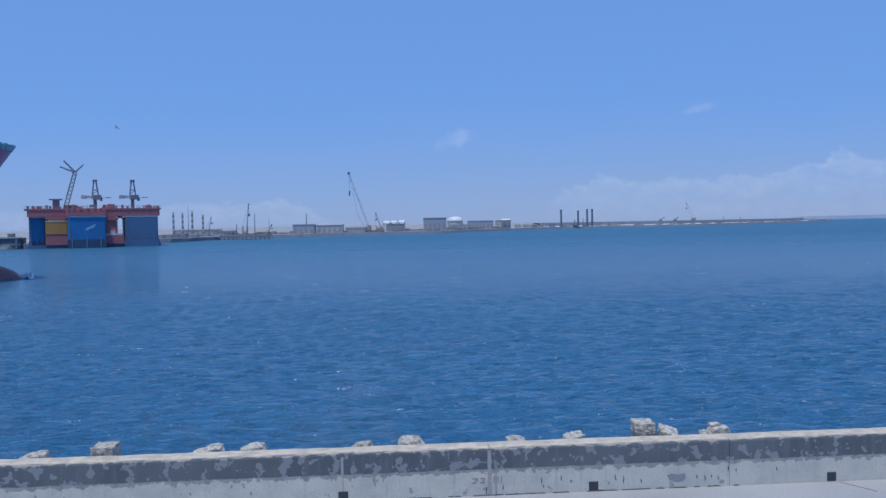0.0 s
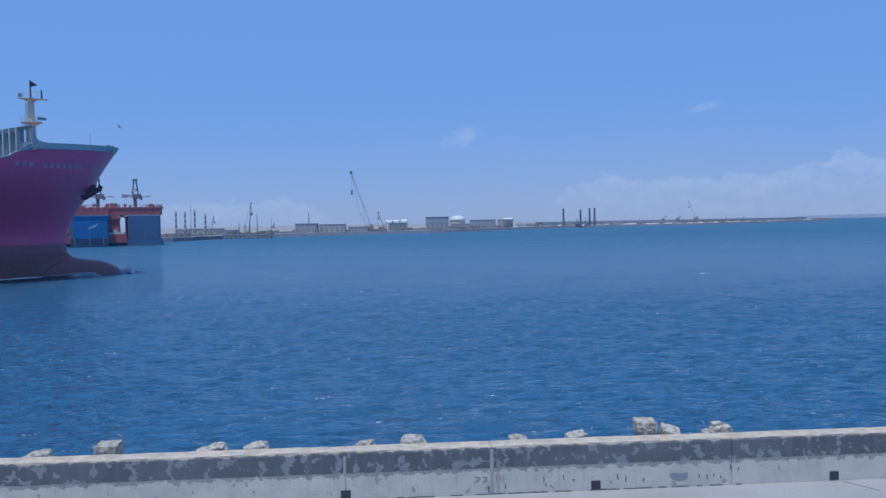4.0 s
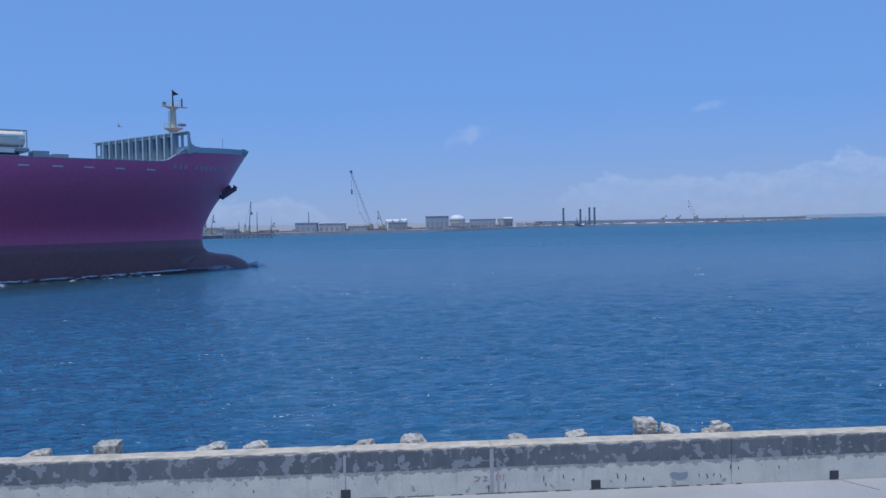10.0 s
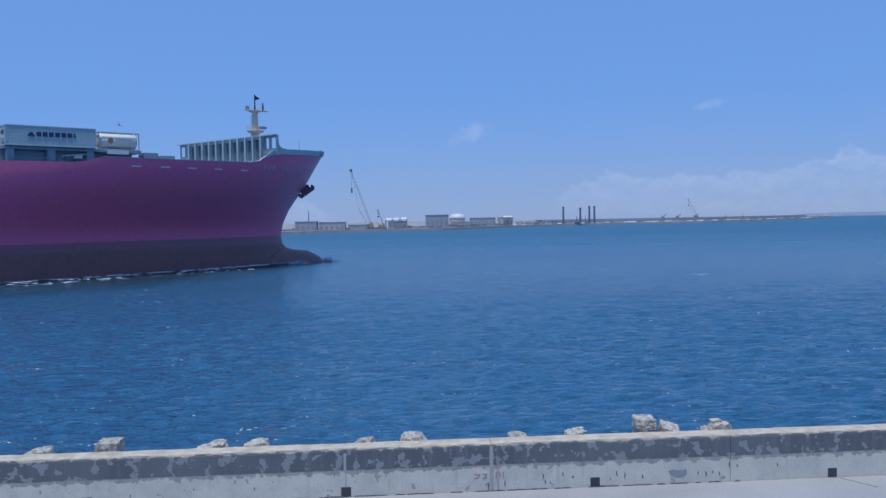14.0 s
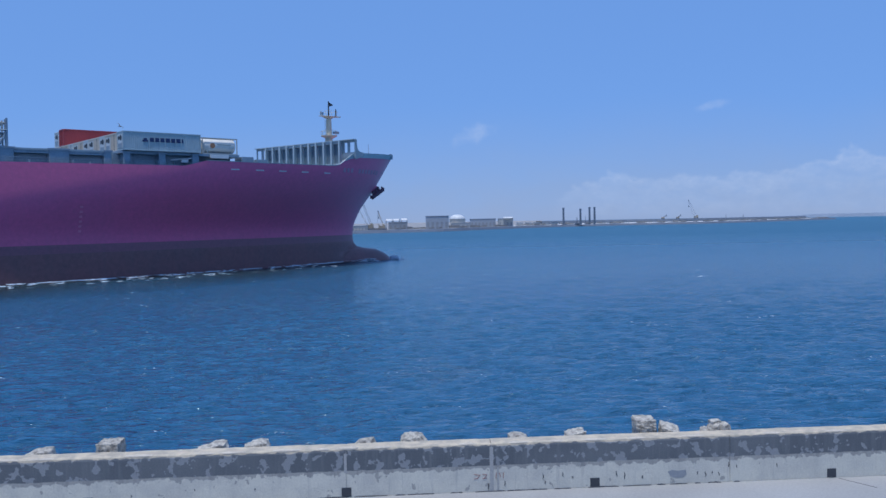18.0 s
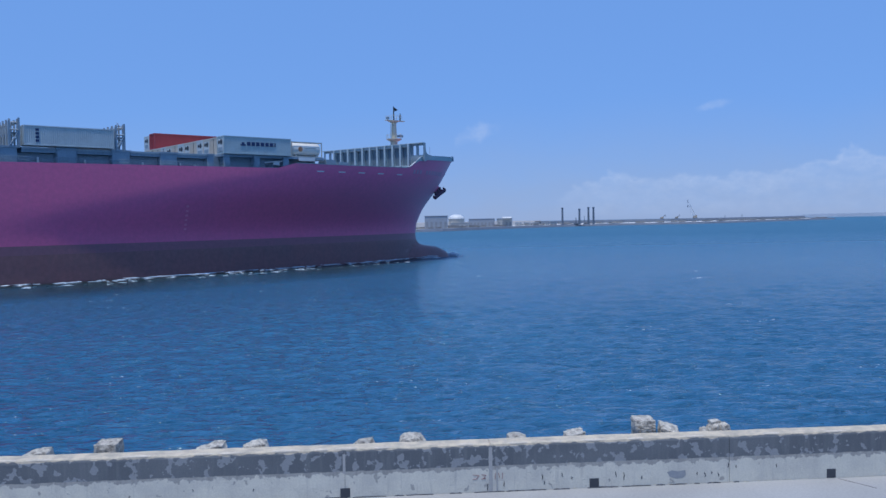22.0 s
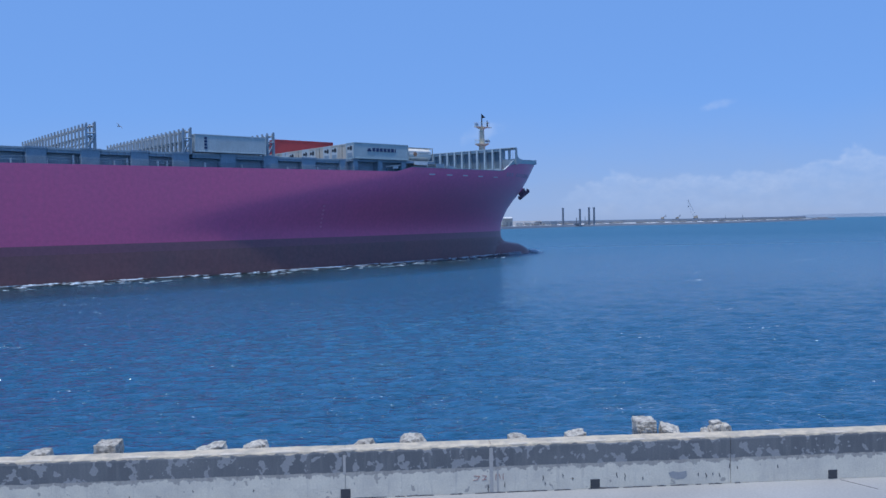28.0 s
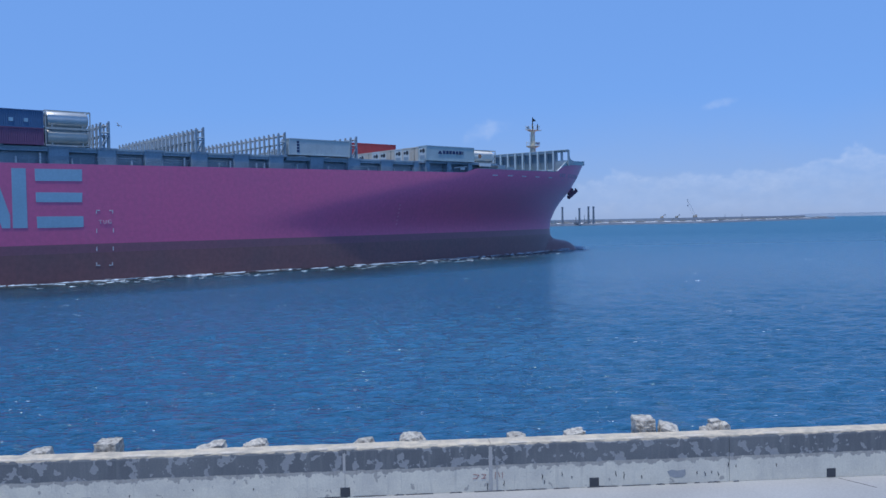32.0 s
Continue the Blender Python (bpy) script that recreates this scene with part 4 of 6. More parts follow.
def build_breakwater():
    """The ribbed wave screen across the forecastle, set askew, its near wing running down into the bulwark."""
    z1, W = 23.2, 27.8
    scr = new("wave_screen", mesh_of("wave_screen", box(0, 0.12, 3.6, W - 3.6, 16.4, z1), M["screen_panel"]))
    scr.parent = ship
    scr.matrix_basis = pose(-0.9, -13.8, 0, 0, 0, 11.5)
    tagged(scr, "grey-green ribbed wave screen")
    for a, s in ((0.0, 1), (W, -1)):
        def Y(k, q):
            return sorted((a + s * k, a + s * q))
        part("screen_wing", joined(box(-0.02, 0.14, *Y(0, 3.6), 20.0, 20.95), box(-0.02, 0.14, *Y(0, 3.6), 22.8, z1), box(-0.02, 0.14, *Y(0, 0.3), 20.95, 22.8),
                                   box(-0.02, 0.14, *Y(1.5, 2.1), 20.95, 22.8), box(-0.02, 0.14, *Y(2.9, 3.6), 20.95, 22.8)), M["teal"], scr, "wing plate with openings")
        part("wing_foot", box(0, 0.12, *Y(1.6, 3.6), 16.4, 20.0), M["teal"], scr)
    # concave plate from the screen's end down to the bulwark
    arc = [(-0.1, 23.25), (0.25, 23.2), (0.28, 22.3), (0.36, 21.7), (0.6, 21.25), (1.1, 20.98), (2.0, 20.85), (2.0, 20.3), (-0.1, 19.6)]
    k = len(arc)
    gus = part("end_gusset", ([(x, -0.08, z) for x, z in arc] + [(x, 0.04, z) for x, z in arc], [tuple(range(k))[::-1], tuple(range(k, 2 * k))] + [(i, (i + 1) % k, (i + 1) % k + k, i + k) for i in range(k)]), M["teal"], scr, "curved plate down to the bulwark")
    gus.matrix_basis = pose(0, 0, 0, 0, 0, -4)
    part("screen_cap", box(-0.6, 0.18, 0, W, z1, z1 + 0.14), M["rib"], scr)
    part("screen_rail", box(-0.5, 0, 3.6, W - 3.6, z1 - 0.5, z1), M["teal"], scr)
    part("screen_sill", box(-0.5, 0, 3.6, W - 3.6, 18.3, 19.05), M["rib"], scr)
    for i in range(11):
        y = 3.6 + (W - 7.2) * i / 10
        part("screen_rib", joined(box(-0.75, 0, y - 0.1, y + 0.1, 16.4, z1), box(-0.78, -0.72, y - 0.2, y + 0.2, 16.4, z1)), M["rib"], scr)
        if i < 10:
            part("rib_bracket", bar((-0.05, y + 0.1, z1 - 0.6), (-0.05, y + 0.5, z1 - 0.1), 0.1), M["rib"], scr)
            part("rib_bracket", bar((-0.05, y + 0.1, 19.5), (-0.05, y + 0.45, 19.05), 0.1), M["rib"], scr)
    # hand rails and bollards on the deck before the screen
    for y in (2.2, 5.0, 8.0):
        part("bollard", joined(tube((-2.2, y, 16.3), (-2.2, y, 18.2), 0.3, 0.3, 10), tube((-2.2, y, 18.2), (-2.2, y, 18.35), 0.42, 0.42, 10)), M["steel"], scr)


def build_foremast():
    u, y = 3.0, 0.9
    mast = part("foremast", joined(tube((u, y, 16.3), (u, y, 25.2), 0.75, 0.7, 12), tube((u, y, 25.2), (u, y, 29.0), 0.62, 0.5, 12)), M["cream"], ship, "white tapered foremast")
    part("lower_platform", joined(tube((u, y, 24.85), (u, y, 25.3), 0.72, 1.6, 14), tube((u, y, 25.3), (u, y, 25.45), 1.65, 1.65, 14)), M["cream"], mast)
    part("upper_platform", joined(tube((u, y, 28.75), (u, y, 29.2), 0.5, 1.35, 12), box(u - 2.0, u + 2.6, y - 0.5, y + 0.5, 29.2, 29.33)), M["cream"], mast)
    for z, r in ((25.45, 1.6), (29.33, 1.7)):
        posts = []
        for i in range(10):
            a = 2 * math.pi * i / 10
            posts.append(tube((u + r * math.cos(a), y + r * math.sin(a), z), (u + r * math.cos(a), y + r * math.sin(a), z + 0.9), 0.03, sides=5))
            b = 2 * math.pi * (i + 1) / 10
            posts.append(tube((u + r * math.cos(a), y + r * math.sin(a), z + 0.9), (u + r * math.cos(b), y + r * math.sin(b), z + 0.9), 0.025, sides=5))
        part("railing", joined(*posts), M["cream"], mast)
    part("topmast", tube((u, y, 29.3), (u, y, 32.3), 0.16, 0.10), M["black"], mast, "black topmast")
    part("masthead_shape", ([(u, y - 0.04, 32.2), (u + 1.15, y - 0.04, 31.55), (u, y - 0.04, 31.2), (u, y + 0.04, 32.2), (u + 1.15, y + 0.04, 31.55), (u, y + 0.04, 31.2)], [(0, 1, 2), (5, 4, 3), (0, 3, 4, 1), (1, 4, 5, 2), (2, 5, 3, 0)]), M["black"], mast, "small dark pennant")
    part("mast_lamp", joined(tube((u + 1.7, y, 29.33), (u + 1.7, y, 30.6), 0.16, 0.14), tube((u + 1.7, y, 30.6), (u + 1.7, y, 30.9), 0.08)), M["black"], mast)
    part("floodlight", box(u + 1.0, u + 2.3, y - 0.3, y + 0.3, 25.9, 26.3, 0.08), M["steel"], mast)
    part("floodlight", box(u - 1.9, u - 1.3, y - 0.25, y + 0.25, 29.5, 30.0, 0.06), M["steel"], mast)
    jack = part("jackstaff", tube((12.0, 0, 16.3), (12.0, 0, 24.0), 0.07, 0.04, 6), M["steel"], ship, "thin bow flagstaff")
    part("ladder", joined(tube((u - 0.85, y - 0.2, 17), (u - 0.75, y - 0.2, 28.5), 0.04, sides=5), tube((u - 0.85, y + 0.2, 17), (u - 0.75, y + 0.2, 28.5), 0.04, sides=5)), M["cream"], mast)
    for uu in (12.6, 13.6):
        part("fairlead", box(uu - 0.3, uu + 0.3, side_y(uu, 21.0, 0.1), side_y(uu, 21.0, 0.1) + 0.3, 20.6, 21.55, 0.1), M["steel"], ship)


def build_anchor():
    """Anchor drawn up to its bolster on each bow."""
    for s in (-1, 1):
        def A(u, y, z):
            return (u - 0.9, s * y, z)
        part("anchor_bolster", tube(A(9.0, 1.4, 16.6), A(11.2, 4.3, 14.5), 1.4, 0.85, 16), M["magenta"], ship, "magenta hawse bolster", True)
        anchor = part("anchor", joined(tube(A(10.9, 4.0, 15.0), A(11.4, 4.95, 13.75), 0.45, 0.36), bar(A(10.6, 4.5, 13.5), A(11.0, 4.3, 14.6), 0.6), bar(A(11.9, 4.6, 14.2), A(11.5, 4.4, 15.0), 0.6)), M["anchor"], ship, "dark stockless anchor")
        part("anchor_crown", tube(A(9.95, 4.9, 12.8), A(12.7, 5.0, 14.5), 0.42, 0.42, 8), M["anchor"], anchor)
        part("fluke", tube(A(9.95, 4.9, 12.8), A(9.75, 4.7, 13.35), 0.44, 0.12, 6), M["anchor"], anchor)
        part("fluke", tube(A(12.7, 5.0, 14.5), A(12.45, 4.75, 15.1), 0.44, 0.12, 6), M["anchor"], anchor)


build_breakwater()
build_foremast()
build_anchor()


def build_deck_gear():
    """Hatch coaming, pedestals, rails and lashing bridges along the load."""
    y = -HB + 0.35
    # coaming and hatch edge
    part("hatch_coaming", box(-190, -47, y + 1.3, -y - 1.3, 16.3, 18.3), M["shadow_steel"], ship, "blue-grey hatch coaming")
    for a, b in ((-118.6, -104.6), (-103.2, -90.4), (-89.0, -76.1), (-74.7, -61.8), (-60.4, -47.6)):
        part("hatch_cover", box(a, b, y + 0.3, -y - 0.3, 18.35, 19.05, 0.1), M["steel"], ship, "blue-grey hatch cover edge")
        part("hatch_lip", box(a, b, y + 0.18, y + 0.32, 18.75, 18.95), M["teal"], ship)
        for x in np.arange(a + 0.6, b, 1.15):
            part("hatch_cleat", box(x, x + 0.18, y + 0.2, y + 0.3, 18.38, 18.72), M["shadow_steel"], ship)
    part("fore_coaming", box(-46, -27, y + 1.6, -y - 1.6, 16.3, 18.9), M["shadow_steel"], ship)
    part("fore_hatch_cover", box(-45.4, -26, y + 0.25, -y - 0.25, 18.8, 19.22, 0.1), M["steel"], ship)
    for u in (-110.6, -104.0, -97.2, -90.0, -82.9, -76.6, -68.8, -61.2, -54, -47.2, -44.4, -39.0, -33.6):
        wd = 1.35 if u < -47.5 else 0.55
        ped = part("pedestal", joined(box(u - wd, u + wd, y + 0.1, y + 2.2, 16.3, 19.0, 0.12), box(u - wd - 0.12, u + wd + 0.12, y, y + 2.2, 18.85, 19.12)), M["steel"], ship, "blue-grey container pedestal")
    posts, u = [], -118
    while u < -34:
        posts.append(tube((u, y - 0.1, 16.4), (u, y - 0.1, 17.75), 0.035, sides=5))
        u += 1.7
    for z in (17.3, 17.7):
        posts.append(tube((-118, y - 0.1, z), (-34, y - 0.1, z), 0.03, sides=5))
    part("side_rail", joined(*posts), M["steel"], ship)
    r = random.Random(8)
    for u in (-116, -112.9, -108.7, -103.1, -100.3, -95.7, -92.2, -86.5, -84.6, -80, -78.6, -72.5, -66.2, -60.3, -57.8, -52, -49.6):
        h = r.uniform(0.5, 1.3)
        part("vent_post", joined(box(u - 0.12, u + 0.12, y + 0.6, y + 0.9, 16.6, 16.9 + h, 0.03)), M["white"], ship)
    for u in (-118.2, -104.1, -89.7, -75.4, -61.1):
        br = part("lashing_bridge", joined(box(u - 0.55, u + 0.55, y + 0.2, -y - 0.2, 18.9, 19.2), box(u - 0.5, u + 0.5, y + 0.3, -y - 0.3, 20.9, 21.0)), M["steel"], ship, "lashing bridge across the deck")
        yy, first = y + 0.15, True
        while yy < -y:
            for du in (-0.75, 0.25):
                part("lashing_post", box(u + du - 0.11, u + du + 0.11, yy - 0.13, yy + 0.13, 19.0, 22.75), M["lash"], br)
            part("lashing_brace", bar((u - 0.5, yy, 19.3), (u + 0.5, yy, 20.8), 0.10), M["steel"], br)
            part("lashing_tie", joined(bar((u - 0.55, yy, 22.3), (u + 0.55, yy, 22.3), 0.14), bar((u - 0.4, yy - 0.1, 22.1), (u + 0.2, yy + 0.5, 22.3), 0.2)), M["lash"], br)
            yy += 1.65
        part("end_tower", joined(box(u + 0.3, u + 0.52, y - 0.05, y + 0.3, 18.9, 22.95), box(u - 0.95, u - 0.7, y - 0.05, y + 0.3, 18.9, 22.5), bar((u - 0.8, y, 19.2), (u + 0.4, y, 21.2), 0.14), bar((u - 0.8, y, 21.3), (u + 0.4, y, 21.3), 0.16)), M["steel"], br)
    # mooring gear and stanchions on the fore deck, seen under the containers
    for u in (-36.5, -35.0, -30.6, -24.5, -22.8):
        part("deck_vent", joined(tube((u, y + 1.6, 16.3), (u, y + 1.6, 17.9), 0.25, 0.25), tube((u, y + 1.6, 17.9), (u, y + 1.6, 18.3), 0.45, 0.35)), M["steel"], ship)
    part("deck_house", joined(box(-25.4, -23.2, y + 0.7, y + 3.2, 16.3, 19.0, 0.1), box(-22.6, -20.5, y + 0.8, y + 2.8, 16.3, 18.65, 0.1)), M["steel"], ship)
    part("white_gear", box(-31.2, -28.0, y + 0.02, y + 0.22, 18.55, 19.12, 0.05), M["white"], ship)
    part("white_gear", joined(bar((-37.5, y + 0.5, 18.05), (-33.9, y + 0.5, 18.45), 0.16), box(-35.8, -34.6, y + 0.5, y + 0.9, 17.7, 18.35, 0.1)), M["white"], ship)


build_deck_gear()


def corrugated(x0, x1, y0, y1, z0, z1, pitch=0.28, depth=0.036):
    """Box walls with upright corrugation, without top and bottom."""
    ring = []

    def run(ax, ay, bx, by, nx, ny):
        ln = math.hypot(bx - ax, by - ay)
        k = max(2, int(ln / pitch))
        for i in range(k):
            for s, o in ((0.0, 0), (0.35, 0), (0.5, depth), (0.85, depth)):
                f = (i + s) / k
                ring.append((ax + (bx - ax) * f - nx * o, ay + (by - ay) * f - ny * o))
    run(x0, y0, x1, y0, 0, -1)
    run(x1, y0, x1, y1, 1, 0)
    run(x1, y1, x0, y1, 0, 1)
    run(x0, y1, x0, y0, -1, 0)
    k = len(ring)
    v = [(x, y, z0) for x, y in ring] + [(x, y, z1) for x, y in ring]
    return v, [(i, (i + 1) % k, (i + 1) % k + k, i + k) for i in range(k)] + [tuple(range(k, 2 * k))]


LOAD = []                       # things carried by the ship, with their places on it


def frame_bars(L, W, Hh, t=0.15):
    g = []
    for x in (0, L - t):
        for y in (0, W - t):
            g.append(box(x, x + t, y, y + t, 0, Hh))
    for z in (0, Hh - t):
        for y in (0, W - t):
            g.append(box(t, L - t, y, y + t, z, z + t))
        for x in (0, L - t):
            g.append(box(x, x + t, t, W - t, z, z + t))
    return joined(*g)


def container(u, v, w, L, Hh, skin, label, marks=(), reefer=False, frame_mat=None):
    """A shipping container whose aft starboard bottom corner stands at u, v, w on the ship."""
    W = 2.438
    c = empty("shipping_container")
    part("frame", frame_bars(L, W, Hh), frame_mat or skin, c)
    part("corrugated_shell", corrugated(0.06, L - 0.06, 0.04, W - 0.04, 0.12, Hh - 0.05), skin, c)
    part("roof", box(0.1, L - 0.1, 0.1, W - 0.1, Hh - 0.045, Hh - 0.012), skin, c)
    if reefer:
        part("cooling_unit", joined(box(-0.02, 0.06, 0.3, W - 0.3, 0.35, Hh - 0.45, 0.02)), M["box_white"], c)
        part("cooling_fan", tube((-0.05, W * 0.36, Hh * 0.66), (0.0, W * 0.36, Hh * 0.66), 0.42, 0.42, 16), M["black"], c)
        part("cooling_fan", tube((-0.05, W * 0.68, Hh * 0.66), (0.0, W * 0.68, Hh * 0.66), 0.30, 0.30, 16), M["black"], c)
        part("compressor_bay", box(-0.05, 0.0, 0.5, W - 0.5, 0.45, 1.05), M["shadow_steel"], c)
    else:
        for f in (0.15, 0.38, 0.62, 0.85):
            part("locking_bar", tube((-0.03, W * f, 0.15), (-0.03, W * f, Hh - 0.15), 0.03, sides=6), frame_mat or skin, c)
        part("door_gap", box(-0.006, 0.05, W * 0.495, W * 0.505, 0.16, Hh - 0.16), M["black"], c)
    for nm, a, b, z0, z1, mat in marks:
        part(nm, box(a, b, -0.02, 0.03, z0, z1), mat, c)
    tagged(c, label, "container", group="deck containers")
    LOAD.append((c, pose(u, v, w)))
    return c


def word_bars(x, z, h, widths, gap, mat, name="mark_bar"):
    out = []
    for wd in widths:
        out.append((name, x, x + wd, z, z + h, mat))
        x += wd + gap
    return out


def tank_container(u, v, w, mat, label, emblem=False, L=6.06, Hh=2.59):
    W = 2.438
    c = empty("tank_container")
    part("frame", frame_bars(L, W, Hh, 0.13), M["tank_dull"], c)
    rv = min(Hh / 2 - 0.06, 1.17)
    k, secs = 22, [(0.16, 0.4 * rv), (0.2, 0.75 * rv), (0.32, 0.92 * rv), (0.5, rv), (L - 0.5, rv), (L - 0.32, 0.92 * rv), (L - 0.2, 0.75 * rv), (L - 0.16, 0.4 * rv)]
    vs = [(x, W / 2 + r * math.cos(2 * math.pi * i / k), Hh / 2 + 0.05 + r * math.sin(2 * math.pi * i / k)) for x, r in secs for i in range(k)]
    fs = [(i * k + j, (i + 1) * k + j, (i + 1) * k + (j + 1) % k, i * k + (j + 1) % k) for i in range(len(secs) - 1) for j in range(k)] + [tuple(range(k)), tuple(range(len(vs) - k, len(vs)))[::-1]]
    part("vessel", (vs, fs), mat, c, "", True)
    for x in (1.3, 3.0, 4.7):
        part("vessel_band", tube((x, W / 2, Hh / 2 + 0.05), (x + 0.08, W / 2, Hh / 2 + 0.05), rv + 0.02, rv + 0.02, 22), mat, c)
    part("walkway", box(0.6, L - 0.6, 0.75, 1.7, Hh - 0.1, Hh - 0.04), M["tank_dull"], c)
    for x in (0.9, L - 1.1):
        part("saddle", box(x, x + 0.2, 0.35, W - 0.35, 0.1, 0.5), M["tank_dull"], c)
    if emblem:
        part("emblem", tube((1.75, -0.01, 1.35), (1.75, 0.09, 1.35), 0.42, 0.42, 18), M["gold"], c, "round reddish emblem")
        part("mark_bar", box(2.5, 4.9, 0.0, 0.2, 1.5, 1.62), M["tank_dull"], c)
    tagged(c, label, "tank container", group="deck containers")
    LOAD.append((c, pose(u, v, w)))
    return c


DECK_Z = 19.25


def build_load():
    y0 = -HB + 0.02
    hy = [("emblem_mark", 2.9, 3.8, 1.35, 1.62, M["mark"]), ("emblem_mark", 3.1, 3.6, 1.62, 1.9, M["mark"])] + word_bars(4.05, 1.38, 0.62, [0.62, 0.62, 0.62, 0.66, 0.62, 0.66, 0.24], 0.2, M["mark"])
    container(-45.1, y0, DECK_Z, 12.19, 2.84, M["box_grey"], "grey-green steel container with dark blue lettering bars", hy, True)
    for i in range(1, 11):
        reef = i in (2, 3, 5, 6, 8)
        mat = M["box_beige"] if i % 3 else M["box_white"]
        container(-45.1, y0 + 2.5 * i, DECK_Z, 12.19, 2.75, mat, "cream container with a cooling unit in a stowed row" if reef else "cream container with closed doors in a stowed row", (), reef)
    container(-45.1, y0 + 27.5, DECK_Z, 12.19, 2.75, M["box_beige"], "cream container at the port end of the row")
    container(-45.1, y0 + 30.0, DECK_Z, 12.19, 2.75, M["box_beige"], "cream container at the port end of the row")
    container(-45.1, y0 + 27.5, DECK_Z + 2.76, 13.72, 2.9, M["box_red"], "red container stowed on the second tier")
    container(-45.1, y0 + 30.0, DECK_Z + 2.76, 12.19, 2.6, M["box_white"], "white container beside the red one", (), True)
    tank_container(-32.2, y0 + 1.0, DECK_Z, M["tank_white"], "glossy white tank container with a round emblem", True)
    code = [("code_bar", 1.5, 1.95, z, z + 0.34, M["mark"]) for z in (0.5, 1.0, 1.5, 2.0)]
    container(-74.5, y0, DECK_Z, 12.19, 2.75, M["box_pale"], "pale grey container with a column of code bars", code)
    tank_container(-112.4, y0, 19.15, M["tank_dull"], "dull grey tank container on the lower tier", False, 6.06, 2.4)
    tank_container(-112.4, y0, 21.56, M["tank"], "bright steel tank container on the upper tier", False, 6.06, 2.45)
    container(-124.8, y0, 19.15, 12.19, 2.3, M["box_maroon"], "dark maroon container on the lower tier", [("code_bar", 5.9, 6.2, z, z + 0.3, M["dim"]) for z in (0.6, 1.1, 1.6)])
    container(-124.8, y0, 21.46, 12.19, 2.4, M["box_navy"], "navy container on the upper tier", word_bars(6.0, 0.72, 0.5, [0.5, 0.55, 0.5], 1.35, M["logo"]))


build_load()


def build_hull_foam():
    """Broken foam along the waterline and a curl at the bulb."""
    f = empty("bow_wave")
    r = random.Random(12)
    vs, fs = [], []

    def fleck(u, y, s, ln, z=0.24):
        k = len(vs)
        for a in range(6):
            vs.append((u + ln * math.cos(a * 1.047) * r.uniform(0.6, 1.3), y + s * math.sin(a * 1.047) * r.uniform(0.6, 1.3), z + r.uniform(0, 0.12)))
        fs.append(tuple(range(k, k + 6)))
    for i in range(330):
        u = -122 + 128 * r.random()
        dens = 0.5 + 0.5 * math.sin(u * 0.21) * math.sin(u * 0.083 + 1)
        if r.random() > dens:
            continue
        b = half_breadth(7.3 - u, 0)
        away = abs(r.gauss(0, 0.5)) + 0.1
        fleck(u, -b - away, 0.02 + 0.07 * r.random(), 0.15 + 0.5 * r.random())
    # thin broken crest lines lying along the plating
    u = -122.0
    while u < 4:
        run = 0.5 + 4.0 * r.random() ** 2
        steps = max(3, int(run / 0.3))
        k, lane = len(vs), abs(r.gauss(0, 1.3))
        for i in range(steps + 1):
            x = u + run * i / steps
            off = 0.5 + lane + 0.5 * noise.noise((x * 0.22, 3.0, 0)) + 0.2 * noise.noise((x * 1.1, 7.0, 0))
            wd = (0.02 + 0.16 * abs(noise.noise((x * 1.5, 11.0 + lane, 0)))) * min(1.0, i * 0.6 + 0.15, (steps - i) * 0.6 + 0.15)
            y = -half_breadth(max(0.1, 7.3 - x), 0) - off
            vs += [(x, y + wd, 0.22), (x, y, 0.27 + wd * 0.9), (x, y - wd, 0.22)]
        for i in range(steps):
            for j in (0, 1):
                a = k + 3 * i + j
                fs.append((a, a + 1, a + 4, a + 3))
        u += run * 0.75 + abs(r.gauss(0, 1.0)) * (0.5 + 1.8 * (math.sin(u * 0.13) > 0.0))
    for i in range(160):
        u = -118 + 110 * r.random()
        b = half_breadth(7.3 - u, 0)
        fleck(u, -b - 2 - 9 * r.random(), 0.05 + 0.08 * r.random(), 0.3 + 0.6 * r.random(), 0.22)
    part("hull_foam", (vs, fs), M["foam"], f, "broken foam line along the hull")
    vs, fs = [], []
    for i in range(90):
        u = 5 + 6 * r.random()
        fleck(u, -3.2 - (8 - u) * 0.12 - abs(r.gauss(0, 0.25)), 0.08 + 0.14 * r.random(), 0.3 + 0.3 * r.random(), 0.24 + 0.35 * r.random() * max(0, 1 - abs(u - 9) / 3))
    for i in range(110):
        a = r.uniform(-1.5, 1.2)
        q = 1.3 + abs(r.gauss(0, 0.55))
        fleck(16.5 + q * math.cos(a), 1.5 * q * math.sin(a), 0.06 + 0.12 * r.random(), 0.12 + 0.22 * r.random(), 0.1 + 0.85 * r.random() * max(0, 1.6 - q * 0.5))
    # the curl itself: a ragged ridge round the tip and along the starboard shoulder
    def ridge(path):
        k = len(vs)
        for i, (x, y, h, wd) in enumerate(path):
            j = 0.9 + 0.2 * r.random()
            vs.extend([(x - wd * 0.2, y + wd, 0.0), (x, y + wd * 0.3, h * j), (x + wd * 0.2, y - wd * 0.4, h * j * 0.8), (x + wd * 0.3, y - wd, 0.0)])
        fs.extend(tuple(k + q for q in f) for f in grid_faces(len(path), 4))
    ridge([(16.9 + 1.5 * math.cos(a), 2.1 * math.sin(a), 0.15 + 0.75 * math.cos(a) ** 2, 0.5) for a in (-1.45 + 2.9 * i / 22 for i in range(23))])
